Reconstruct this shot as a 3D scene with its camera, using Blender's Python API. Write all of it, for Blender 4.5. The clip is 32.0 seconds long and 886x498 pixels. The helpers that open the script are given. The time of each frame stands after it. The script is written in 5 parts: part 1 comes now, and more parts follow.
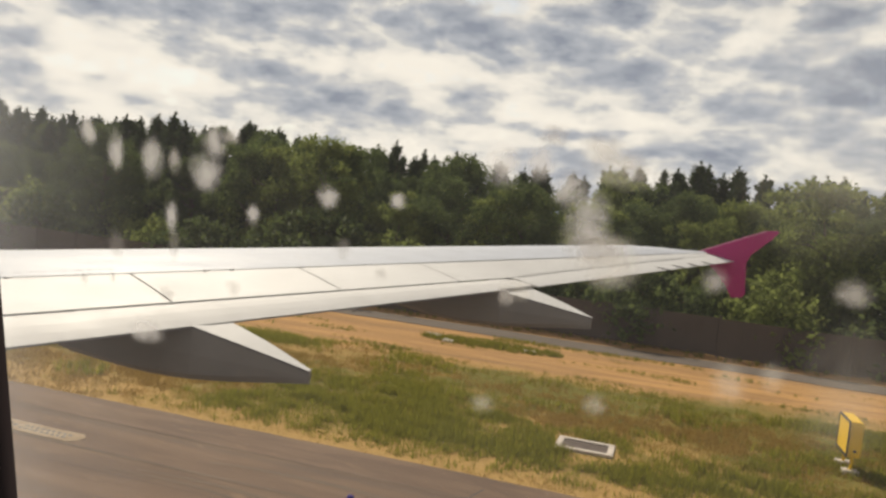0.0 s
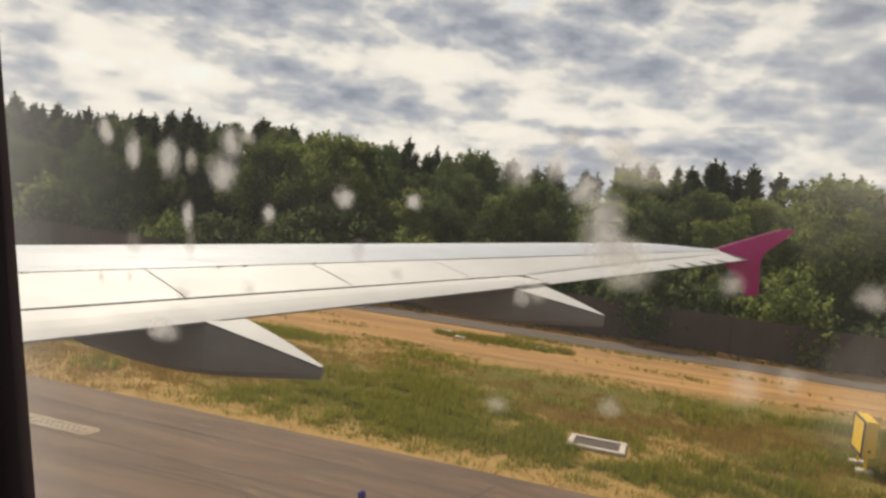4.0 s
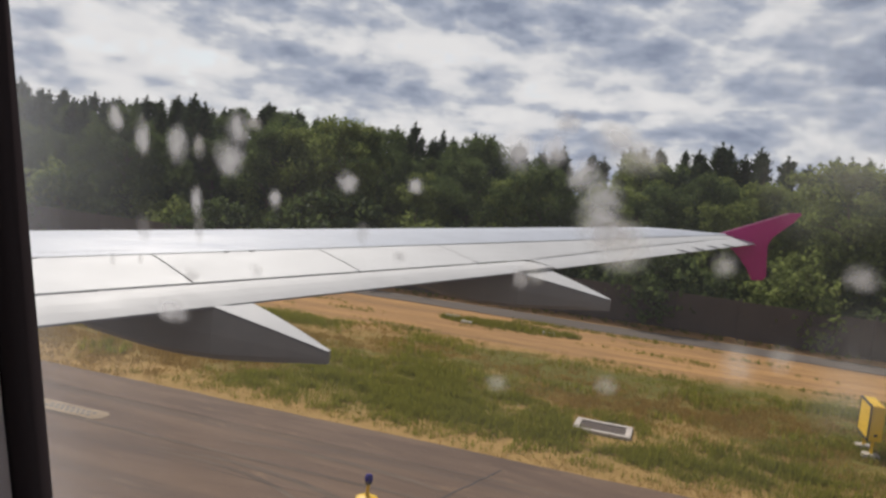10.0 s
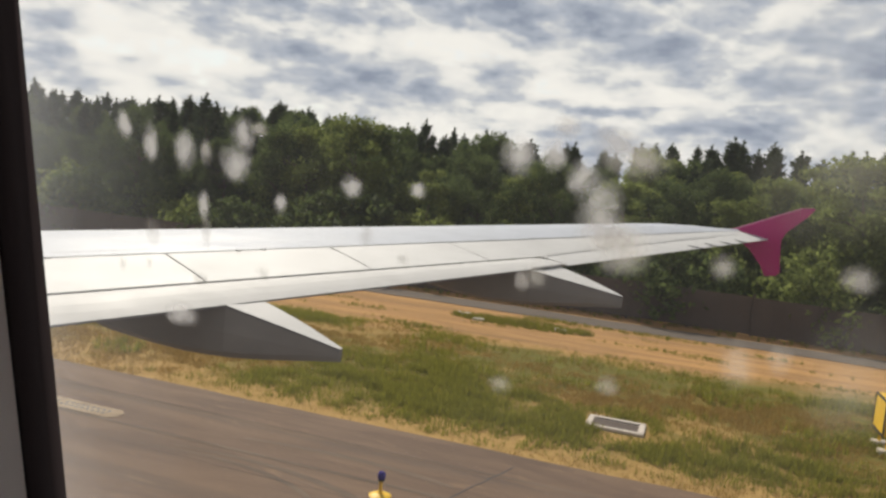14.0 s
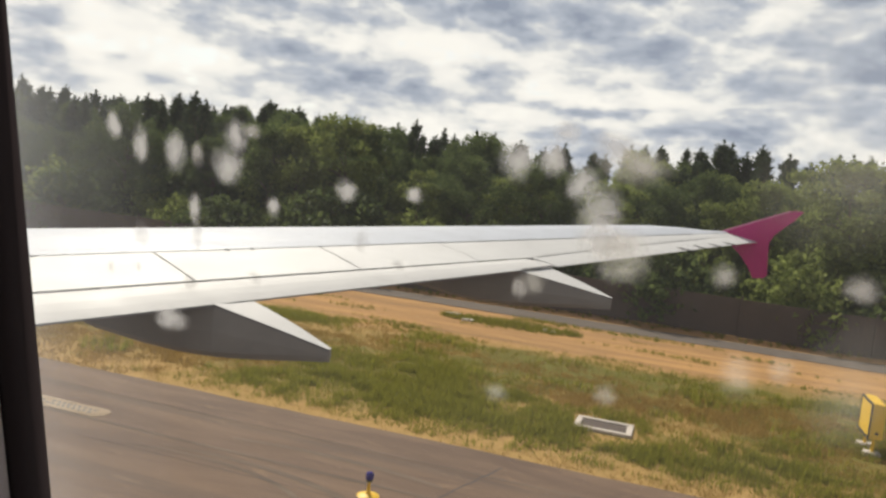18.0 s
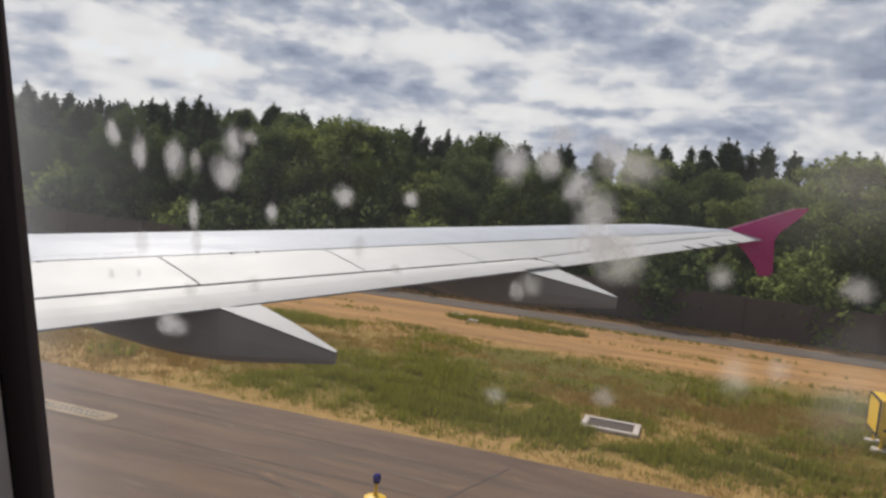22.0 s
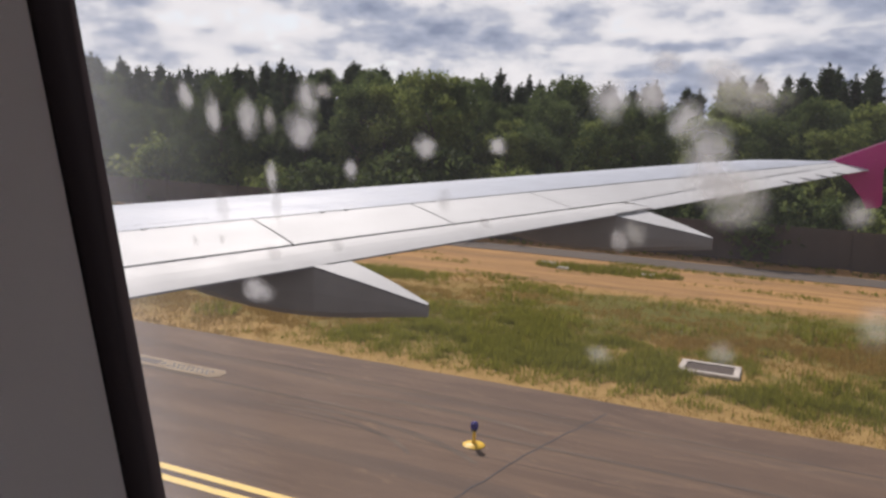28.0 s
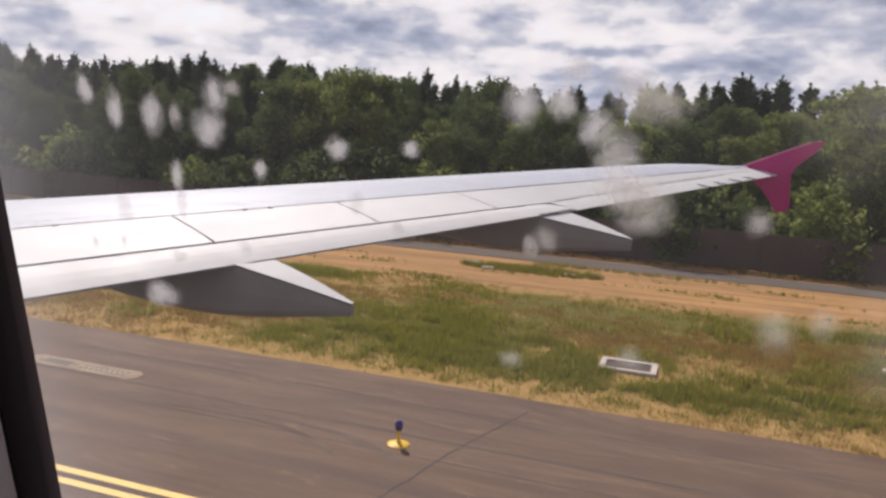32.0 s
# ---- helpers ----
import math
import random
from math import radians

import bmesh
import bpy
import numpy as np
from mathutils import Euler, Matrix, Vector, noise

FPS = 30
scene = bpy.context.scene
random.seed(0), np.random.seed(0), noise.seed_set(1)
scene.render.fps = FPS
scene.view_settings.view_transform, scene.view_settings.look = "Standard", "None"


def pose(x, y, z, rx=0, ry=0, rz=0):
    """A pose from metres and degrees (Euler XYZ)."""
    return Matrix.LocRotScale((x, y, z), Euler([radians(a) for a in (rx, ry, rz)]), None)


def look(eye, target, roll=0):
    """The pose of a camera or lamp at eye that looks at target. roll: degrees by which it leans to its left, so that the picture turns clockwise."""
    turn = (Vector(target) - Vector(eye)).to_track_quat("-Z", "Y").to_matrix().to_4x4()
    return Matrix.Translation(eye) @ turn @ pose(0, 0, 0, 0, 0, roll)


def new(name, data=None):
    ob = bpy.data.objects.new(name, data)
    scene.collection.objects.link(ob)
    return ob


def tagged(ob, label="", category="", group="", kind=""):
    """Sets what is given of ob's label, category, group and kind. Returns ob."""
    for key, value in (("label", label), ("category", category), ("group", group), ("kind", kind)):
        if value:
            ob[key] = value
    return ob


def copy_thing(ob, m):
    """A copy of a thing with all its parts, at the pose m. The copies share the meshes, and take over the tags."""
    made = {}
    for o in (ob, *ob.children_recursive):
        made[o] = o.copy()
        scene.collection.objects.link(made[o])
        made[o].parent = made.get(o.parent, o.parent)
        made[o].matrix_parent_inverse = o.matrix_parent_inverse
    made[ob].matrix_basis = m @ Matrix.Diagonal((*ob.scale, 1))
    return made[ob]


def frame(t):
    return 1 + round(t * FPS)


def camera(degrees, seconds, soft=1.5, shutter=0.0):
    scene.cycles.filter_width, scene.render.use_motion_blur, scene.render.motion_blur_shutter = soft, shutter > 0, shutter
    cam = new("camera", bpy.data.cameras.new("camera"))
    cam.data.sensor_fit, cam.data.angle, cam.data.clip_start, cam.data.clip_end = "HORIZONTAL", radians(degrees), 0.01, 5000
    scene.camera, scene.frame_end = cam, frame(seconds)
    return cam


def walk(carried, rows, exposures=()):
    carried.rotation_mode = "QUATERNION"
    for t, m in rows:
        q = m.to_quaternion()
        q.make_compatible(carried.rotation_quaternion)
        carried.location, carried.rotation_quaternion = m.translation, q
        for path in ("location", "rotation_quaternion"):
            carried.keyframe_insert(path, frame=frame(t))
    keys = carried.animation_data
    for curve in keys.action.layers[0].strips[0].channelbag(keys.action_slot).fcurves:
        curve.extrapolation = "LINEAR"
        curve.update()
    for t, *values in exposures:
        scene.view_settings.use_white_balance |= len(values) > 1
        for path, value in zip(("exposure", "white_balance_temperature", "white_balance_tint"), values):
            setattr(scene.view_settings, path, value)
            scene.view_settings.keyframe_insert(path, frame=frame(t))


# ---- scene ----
# The camera looks out of a cabin window on the right side of an airliner, over the wing, at the edge of a taxiway.
# x runs aft, y outboard, z up; the taxiway surface is z = 0.

# ---------- camera ----------
cam = camera(60, 32.0, soft=2.7)
PATH = [
    (0.0, pose(-0.000, -0.000, 4.694, 87.00, -6.03, 16.44)),
    (0.5, pose(0.000, -0.001, 4.695, 86.22, -6.26, 17.06)),
    (1.0, pose(-0.000, -0.001, 4.695, 86.27, -6.32, 17.23)),
    (1.5, pose(-0.001, -0.000, 4.695, 87.40, -6.39, 15.51)),
    (2.0, pose(-0.002, 0.001, 4.696, 87.90, -6.41, 15.43)),
    (2.5, pose(-0.003, 0.001, 4.697, 87.75, -6.29, 15.35)),
    (3.0, pose(-0.002, 0.001, 4.697, 87.92, -6.14, 15.65)),
    (3.5, pose(-0.002, 0.000, 4.697, 87.32, -6.55, 15.65)),
    (4.0, pose(-0.001, 0.000, 4.695, 86.66, -6.22, 17.37)),
    (4.5, pose(-0.000, -0.000, 4.694, 87.10, -6.15, 16.54)),
    (6.5, pose(-0.001, -0.002, 4.695, 87.49, -6.27, 16.05)),
    (7.0, pose(0.001, -0.003, 4.695, 86.33, -6.16, 16.82)),
    (7.5, pose(0.000, -0.003, 4.695, 86.81, -6.30, 16.72)),
    (8.0, pose(-0.001, -0.004, 4.694, 85.69, -6.66, 16.32)),
    (8.5, pose(-0.000, -0.004, 4.694, 86.08, -6.52, 16.09)),
    (9.0, pose(-0.000, -0.004, 4.694, 86.21, -6.54, 16.21)),
    (9.5, pose(0.000, -0.005, 4.695, 87.02, -6.35, 14.88)),
    (10.0, pose(0.002, -0.005, 4.695, 85.48, -6.09, 17.84)),
    (10.5, pose(0.004, -0.006, 4.697, 86.07, -6.15, 18.28)),
    (11.0, pose(0.005, -0.006, 4.697, 85.47, -5.58, 18.93)),
    (11.5, pose(0.004, -0.005, 4.697, 85.91, -5.80, 18.58)),
    (12.0, pose(0.004, -0.005, 4.697, 85.97, -5.48, 18.90)),
    (12.5, pose(0.004, -0.006, 4.697, 85.20, -5.89, 18.80)),
    (13.0, pose(0.005, -0.007, 4.697, 85.88, -5.71, 18.84)),
    (13.5, pose(0.006, -0.008, 4.698, 85.73, -5.39, 19.36)),
    (14.0, pose(0.005, -0.007, 4.697, 85.20, -5.69, 18.67)),
    (14.5, pose(0.002, -0.006, 4.697, 84.52, -6.11, 18.21)),
    (16.5, pose(0.003, -0.005, 4.697, 85.69, -5.97, 18.34)),
    (17.0, pose(0.003, -0.005, 4.698, 85.67, -5.75, 18.65)),
    (17.5, pose(0.003, -0.005, 4.698, 86.31, -5.81, 18.04)),
    (18.0, pose(0.002, -0.004, 4.698, 85.30, -6.11, 17.92)),
    (18.5, pose(0.003, -0.003, 4.699, 86.03, -5.36, 18.00)),
    (19.0, pose(0.003, -0.002, 4.698, 83.57, -5.74, 18.39)),
    (19.5, pose(0.003, -0.003, 4.698, 85.68, -5.36, 18.29)),
    (20.0, pose(0.003, -0.003, 4.698, 85.03, -5.65, 17.93)),
    (20.5, pose(0.003, -0.004, 4.698, 85.53, -5.75, 17.88)),
    (21.0, pose(0.003, -0.004, 4.698, 84.85, -5.71, 18.20)),
    (21.5, pose(0.004, -0.004, 4.699, 84.87, -5.33, 19.20)),
    (22.0, pose(0.004, -0.004, 4.699, 85.35, -5.47, 18.23)),
    (22.5, pose(0.005, -0.004, 4.700, 85.10, -5.00, 18.84)),
    (23.0, pose(0.006, -0.003, 4.700, 85.04, -4.88, 19.42)),
    (23.5, pose(0.005, -0.003, 4.699, 83.48, -5.56, 19.01)),
    (24.0, pose(0.004, -0.003, 4.699, 84.78, -5.21, 18.28)),
    (24.5, pose(0.005, -0.003, 4.699, 84.38, -5.10, 18.39)),
    (26.5, pose(-0.001, -0.005, 4.701, 84.80, -2.73, 20.80)),
    (27.0, pose(-0.001, -0.004, 4.701, 81.57, -2.37, 27.45)),
    (27.5, pose(-0.001, 0.002, 4.700, 81.76, -2.25, 25.19)),
    (28.0, pose(-0.002, 0.010, 4.698, 81.27, -1.95, 24.38)),
    (28.5, pose(-0.003, 0.013, 4.697, 76.69, -3.36, 22.06)),
    (29.0, pose(-0.002, 0.013, 4.698, 81.32, -3.35, 18.69)),
    (29.5, pose(-0.000, 0.014, 4.699, 80.85, -3.14, 17.90)),
    (30.0, pose(0.000, 0.014, 4.699, 80.64, -3.26, 17.70)),
    (30.5, pose(0.000, 0.014, 4.699, 81.11, -3.24, 17.37)),
    (31.0, pose(0.000, 0.015, 4.699, 81.23, -3.19, 17.31)),
    (31.5, pose(0.000, 0.014, 4.699, 81.34, -3.19, 17.38)),
    (32.0, pose(-0.000, 0.014, 4.699, 81.44, -3.17, 18.98)),
]
walk(cam, PATH, exposures=[
    (0.0, -0.14, 7700, 9), (4.5, -0.14, 7700, 9), (9.0, -0.38, 6600, 12), (13.0, -0.22, 7000, 9), (17.0, -0.02, 7200, 8),
    (20.0, -0.08, 6900, 8), (23.0, -0.36, 6600, 12), (24.5, -0.32, 6600, 12), (28.0, -0.24, 6600, 16), (32.0, -0.14, 6700, 19)])

# ---------- world and sun ----------
SUN_DIR = Vector((-0.68, 0.78, 1.0)).normalized()      # towards the sun
sun_elev = math.asin(SUN_DIR.z)
sun_rot = math.atan2(SUN_DIR.x, SUN_DIR.y)

world = bpy.data.worlds.new("sky")
scene.world = world
world.use_nodes = True
wt = world.node_tree
wt.nodes.clear()


def wmath(op, a, b=None, clamp=False):
    n = wt.nodes.new("ShaderNodeMath")
    n.operation = op
    n.use_clamp = clamp
    for i, v in enumerate((a, b)):
        if v is None:
            continue
        if isinstance(v, (int, float)):
            n.inputs[i].default_value = v
        else:
            wt.links.new(v, n.inputs[i])
    return n.outputs[0]


def wramp(fac, stops):
    n = wt.nodes.new("ShaderNodeValToRGB")
    el = n.color_ramp.elements
    while len(el) < len(stops):
        el.new(0.5)
    for e, (p, c) in zip(el, stops):
        e.position = p
        e.color = (*c, 1)
    wt.links.new(fac, n.inputs[0])
    return n.outputs[0]


sky = wt.nodes.new("ShaderNodeTexSky")
sky.sky_type = "NISHITA"
sky.sun_disc = False
sky.sun_elevation = sun_elev
sky.sun_rotation = sun_rot
sky.air_density, sky.dust_density, sky.ozone_density = 1.0, 0.6, 1.2
tc = wt.nodes.new("ShaderNodeTexCoord")
sep = wt.nodes.new("ShaderNodeSeparateXYZ")
wt.links.new(tc.outputs["Generated"], sep.inputs[0])
# broken stratocumulus, laid out by bearing (degrees right of the wing's line) and height over the horizon (degrees)
bearing = wmath("MULTIPLY", wmath("ARCTAN2", sep.outputs[0], sep.outputs[1]), 57.2958)
height = wmath("MULTIPLY", wmath("ARCSINE", sep.outputs[2]), 57.2958)
comb = wt.nodes.new("ShaderNodeCombineXYZ")
wt.links.new(wmath("MULTIPLY", bearing, 0.115), comb.inputs[0])
wt.links.new(wmath("MULTIPLY", height, 0.215), comb.inputs[1])


def wnoise(scale, detail, rough, off, dist=0.0, stretch=(1.0, 1.0, 1.0)):
    mp = wt.nodes.new("ShaderNodeMapping")
    mp.inputs["Location"].default_value = off
    mp.inputs["Scale"].default_value = stretch
    wt.links.new(comb.outputs[0], mp.inputs[0])
    n = wt.nodes.new("ShaderNodeTexNoise")
    n.inputs["Scale"].default_value = scale
    n.inputs["Detail"].default_value = detail
    n.inputs["Roughness"].default_value = rough
    n.inputs["Distortion"].default_value = dist
    wt.links.new(mp.outputs[0], n.inputs["Vector"])
    return n.outputs[0]


sway = wmath("MULTIPLY", wmath("SUBTRACT", wnoise(1.1, 4.0, 0.6, (2.2, 9.1, 0.0)), 0.5), 9.0)
lift = wmath("MULTIPLY", wmath("SUBTRACT", wnoise(1.3, 4.0, 0.6, (6.4, 3.3, 0.0)), 0.5), 3.2)
b_w, h_w = wmath("ADD", bearing, sway), wmath("ADD", height, lift)


def cloud_mass(b0, h0, sb, sh, amount):
    """One soft mass of cloud (amount over 0) or a bright gap (under 0), with ragged edges."""
    u = wmath("DIVIDE", wmath("SUBTRACT", b_w, b0), sb)
    v = wmath("DIVIDE", wmath("SUBTRACT", h_w, h0), sh)
    q = wmath("ADD", wmath("MULTIPLY", u, u), wmath("MULTIPLY", v, v))
    return wmath("MULTIPLY", wmath("EXPONENT", wmath("MULTIPLY", q, -0.7)), amount)


# bearing, height, half width, half height, amount
gaps = [(-20.5, 9.9, 3.6, 1.5, -0.32), (-41.0, 7.5, 3.2, 1.9, -0.36), (-36.5, 6.9, 2.4, 1.2, -0.34), (-16.0, 5.6, 2.2, 0.6, -0.30), (-6.0, 7.5, 5.0, 0.6, -0.34),
        (-7.0, 5.8, 3.0, 0.5, -0.26), (6.2, 4.8, 3.5, 1.4, -0.16), (1.0, 2.6, 9.0, 0.8, -0.12), (-27.0, 3.6, 8.0, 0.9, -0.20), (4.0, 10.8, 4.0, 0.8, -0.22)]
masses = [(-29.5, 8.7, 4.6, 1.6, 0.34), (-24.0, 6.2, 8.0, 0.7, 0.28), (-10.0, 6.5, 7.0, 0.55, 0.30), (-0.5, 5.5, 4.5, 0.6, 0.40), (-9.5, 10.0, 6.5, 1.8, 0.24),
          (4.6, 8.4, 4.6, 1.8, 0.40), (9.0, 5.6, 5.0, 1.0, 0.22), (13.0, 10.0, 5.0, 2.6, 0.25), (8.0, 12.6, 6.0, 2.0, 0.30), (-5.2, 3.6, 3.0, 0.8, 0.24), (7.5, 2.6, 4.0, 0.7, 0.18), (-14.0, 3.8, 4.0, 0.5, 0.16), (-46.0, 6.0, 3.0, 1.4, 0.16), (-18.0, 13.6, 12.0, 1.5, 0.30), (-36.0, 12.5, 6.0, 1.6, 0.22)]


def billow(db, dh):
    """Heaped cloud: soft large lumps with rounded heads on them, read a little way off by db, dh."""
    lump = wnoise(1.0, 9.0, 0.58, (4.3 + db, 7.2 + dh, 0.4))
    mp = wt.nodes.new("ShaderNodeMapping")
    mp.inputs["Location"].default_value = (3.0 + db, 1.0 + dh, 0.0)
    bent = wt.nodes.new("ShaderNodeVectorMath")
    bent.operation = "MULTIPLY_ADD"
    fray = wt.nodes.new("ShaderNodeTexNoise")
    fray.inputs["Scale"].default_value, fray.inputs["Detail"].default_value = 3.4, 6.0
    wt.links.new(comb.outputs[0], mp.inputs[0])
    wt.links.new(mp.outputs[0], fray.inputs["Vector"])
    wt.links.new(fray.outputs["Color"], bent.inputs[0])
    bent.inputs[1].default_value = (0.42, 0.42, 0.0)
    wt.links.new(mp.outputs[0], bent.inputs[2])
    cell = wt.nodes.new("ShaderNodeTexVoronoi")
    cell.feature = "SMOOTH_F1"
    cell.inputs["Scale"].default_value = 2.0
    cell.inputs["Smoothness"].default_value = 0.2
    wt.links.new(bent.outputs[0], cell.inputs["Vector"])
    dome = wmath("SUBTRACT", 0.42, cell.outputs["Distance"])
    return wmath("ADD", wmath("MULTIPLY", wmath("SUBTRACT", lump, 0.5), 1.5), wmath("MULTIPLY", dome, 0.75))


here, sunward = billow(0.0, 0.0), billow(-0.055, 0.11)
# heads turned to the sun are bright, their lee sides grey
lee = wmath("MULTIPLY", wmath("SUBTRACT", sunward, here), 1.15)
shreds = wmath("MULTIPLY", wmath("SUBTRACT", wnoise(3.6, 7.0, 0.60, (8.1, 4.4, 0.0), 0.25, (0.8, 1.1, 1.0)), 0.5), 0.75)
depth_n = wmath("ADD", wmath("ADD", wmath("ADD", wmath("MULTIPLY", here, 0.78), lee), shreds), 0.43)
# long flat bases, seen edge-on towards the horizon
banks = wmath("MULTIPLY", wmath("SUBTRACT", wnoise(1.6, 7.0, 0.56, (7.7, 2.9, 0.0), 0.3, (0.5, 2.4, 1.0)), 0.5), 0.75)
depth_n = wmath("ADD", depth_n, wmath("MULTIPLY", banks, wramp(sep.outputs[2], [(0.02, (1, 1, 1)), (0.20, (0.2, 0.2, 0.2))])))
for row in gaps + masses:
    depth_n = wmath("ADD", depth_n, cloud_mass(*row))
cloud = wramp(depth_n, [(0.04, (0.95, 0.96, 0.97)), (0.24, (0.87, 0.885, 0.91)), (0.36, (0.77, 0.80, 0.84)), (0.45, (0.62, 0.66, 0.735)),
                        (0.62, (0.445, 0.505, 0.625)), (0.90, (0.28, 0.335, 0.455))])
thin = wnoise(0.8, 4.0, 0.55, (4.7, 1.2, 0.0))
cover = wramp(wmath("ADD", thin, wmath("MULTIPLY", depth_n, 0.30)), [(0.36, (0.60, 0.60, 0.60)), (0.46, (1, 1, 1))])
# the cloud deck is heavier and darker overhead than towards the horizon
heavy = wramp(sep.outputs[2], [(0.24, (1, 1, 1)), (0.52, (0.36, 0.37, 0.40))])
deck = wt.nodes.new("ShaderNodeMix")
deck.data_type, deck.blend_type = "RGBA", "MULTIPLY"
deck.inputs[0].default_value = 1.0
wt.links.new(cloud, deck.inputs[6])
wt.links.new(heavy, deck.inputs[7])
cloud = deck.outputs[2]
skyc = wt.nodes.new("ShaderNodeVectorMath")
skyc.operation = "SCALE"
skyc.inputs["Scale"].default_value = 0.13
wt.links.new(sky.outputs[0], skyc.inputs[0])
mixn = wt.nodes.new("ShaderNodeMix")
mixn.data_type = "RGBA"
wt.links.new(cover, mixn.inputs[0])
wt.links.new(skyc.outputs[0], mixn.inputs[6])
wt.links.new(cloud, mixn.inputs[7])
bg = wt.nodes.new("ShaderNodeBackground")
bg.inputs[1].default_value = 1.0
wt.links.new(mixn.outputs[2], bg.inputs[0])
wout = wt.nodes.new("ShaderNodeOutputWorld")
wt.links.new(bg.outputs[0], wout.inputs[0])

sun_data = bpy.data.lights.new("sun", "SUN")
sun_data.energy = 4.7
sun_data.angle = radians(0.6)
sun_data.color = (1.0, 0.958, 0.895)
sun_ob = new("sun", sun_data)
sun_ob.matrix_world = look(SUN_DIR * 50, (0, 0, 0))


# ---------- materials ----------
class Nodes:
    """A short way to write node materials."""

    def __init__(self, name):
        self.mat = bpy.data.materials.new(name)
        self.mat.use_nodes = True
        self.t = self.mat.node_tree
        self.t.nodes.clear()
        self.out = self.t.nodes.new("ShaderNodeOutputMaterial")
        self.coord = self.t.nodes.new("ShaderNodeTexCoord").outputs["Object"]

    def put(self, socket, v):
        if v is None:
            return
        if isinstance(v, bpy.types.NodeSocket):
            self.t.links.new(v, socket)
        elif isinstance(v, (tuple, list)) and len(v) == 3 and socket.type == "RGBA":
            socket.default_value = (*v, 1)
        else:
            socket.default_value = v

    def math(self, op, a, b=None, clamp=False):
        n = self.t.nodes.new("ShaderNodeMath")
        n.operation, n.use_clamp = op, clamp
        self.put(n.inputs[0], a)
        self.put(n.inputs[1], b)
        return n.outputs[0]

    def world_pos(self):
        return self.t.nodes.new("ShaderNodeNewGeometry").outputs["Position"]

    def scaled(self, vec, s):
        n = self.t.nodes.new("ShaderNodeMapping")
        self.put(n.inputs[0], vec)
        n.inputs["Scale"].default_value = s
        return n.outputs[0]

    def noise(self, scale, detail=4.0, rough=0.55, vec=None, dist=0.0):
        n = self.t.nodes.new("ShaderNodeTexNoise")
        self.put(n.inputs["Vector"], vec if vec is not None else self.coord)
        n.inputs["Scale"].default_value = scale
        n.inputs["Detail"].default_value = detail
        n.inputs["Roughness"].default_value = rough
        n.inputs["Distortion"].default_value = dist
        return n.outputs[0]

    def ramp(self, fac, stops):
        n = self.t.nodes.new("ShaderNodeValToRGB")
        el = n.color_ramp.elements
        while len(el) < len(stops):
            el.new(0.5)
        for e, (p, c) in zip(el, stops):
            e.position = p
            e.color = (*c, 1) if isinstance(c, tuple) else (c, c, c, 1)
        self.put(n.inputs[0], fac)
        return n.outputs[0]

    def mix(self, fac, a, b):
        n = self.t.nodes.new("ShaderNodeMix")
        n.data_type = "RGBA"
        self.put(n.inputs[0], fac)
        self.put(n.inputs[6], a)
        self.put(n.inputs[7], b)
        return n.outputs[2]

    def bump(self, height, strength=0.3, distance=0.02):
        n = self.t.nodes.new("ShaderNodeBump")
        n.inputs["Strength"].default_value = strength
        n.inputs["Distance"].default_value = distance
        self.put(n.inputs["Height"], height)
        return n.outputs[0]

    def bsdf(self, color, rough=0.5, metal=0.0, normal=None, spec=0.5, **more):
        n = self.t.nodes.new("ShaderNodeBsdfPrincipled")
        self.put(n.inputs["Base Color"], color)
        self.put(n.inputs["Roughness"], rough)
        self.put(n.inputs["Metallic"], metal)
        self.put(n.inputs["Specular IOR Level"], spec)
        for k, v in more.items():
            self.put(n.inputs[k.replace("_", " ")], v)
        if normal is not None:
            self.put(n.inputs["Normal"], normal)
        return n.outputs[0]

    def done(self, shader):
        self.t.links.new(shader, self.out.inputs[0])
        return self.mat


def paint(name, color, rough=0.35, dirt=0.12, bump=0.05, spec=0.3):
    m = Nodes(name)
    g = m.noise(2.3, 5, 0.6)
    fine = m.noise(60, 3, 0.5)
    streak = m.noise(5.0, 4, 0.6, m.scaled(m.coord, (0.5, 3.0, 1.0)))
    f = m.math("MULTIPLY", m.ramp(m.math("ADD", m.math("MULTIPLY", g, 0.6), m.math("MULTIPLY", streak, 0.4)), [(0.40, 0.0), (0.72, 1.0)]), dirt * 2.5, True)
    col = m.mix(f, color, tuple(c * 0.70 for c in color))
    r = m.math("ADD", m.math("MULTIPLY", g, 0.25), rough - 0.12)
    return m.done(m.bsdf(col, r, normal=m.bump(fine, bump, 0.002), spec=spec))


WHITE = paint("white_wing_paint", (0.635, 0.640, 0.645), 0.60, 0.14)
FLAP_WHITE = paint("flap_paint", (0.580, 0.582, 0.585), 0.58, 0.18)
WING_GREY = paint("grey_wing_paint", (0.52, 0.555, 0.625), 0.36, 0.26, 0.05, 0.5)
# white paint darkened to grey: the shade under the wing, put into the colour
FAIRING_SHADE = paint("shaded_fairing_paint", (0.215, 0.204, 0.197), 0.55, 0.2)
PINK = paint("magenta_paint", (0.40, 0.010, 0.150), 0.4, 0.10)
# lighter magenta for the bright glint on the fence's front edge
PINK_HIGHLIGHT = paint("pink_edge_highlight", (0.62, 0.22, 0.36), 0.35, 0.1)
SEAL = paint("grey_hinge_seal", (0.14, 0.14, 0.15), 0.9, 0.2, 0.05, 0.2)
GAP = paint("dark_gap_seal", (0.05, 0.05, 0.055), 0.8, 0.2)
STEEL = paint("dull_steel", (0.30, 0.30, 0.31), 0.45, 0.3)
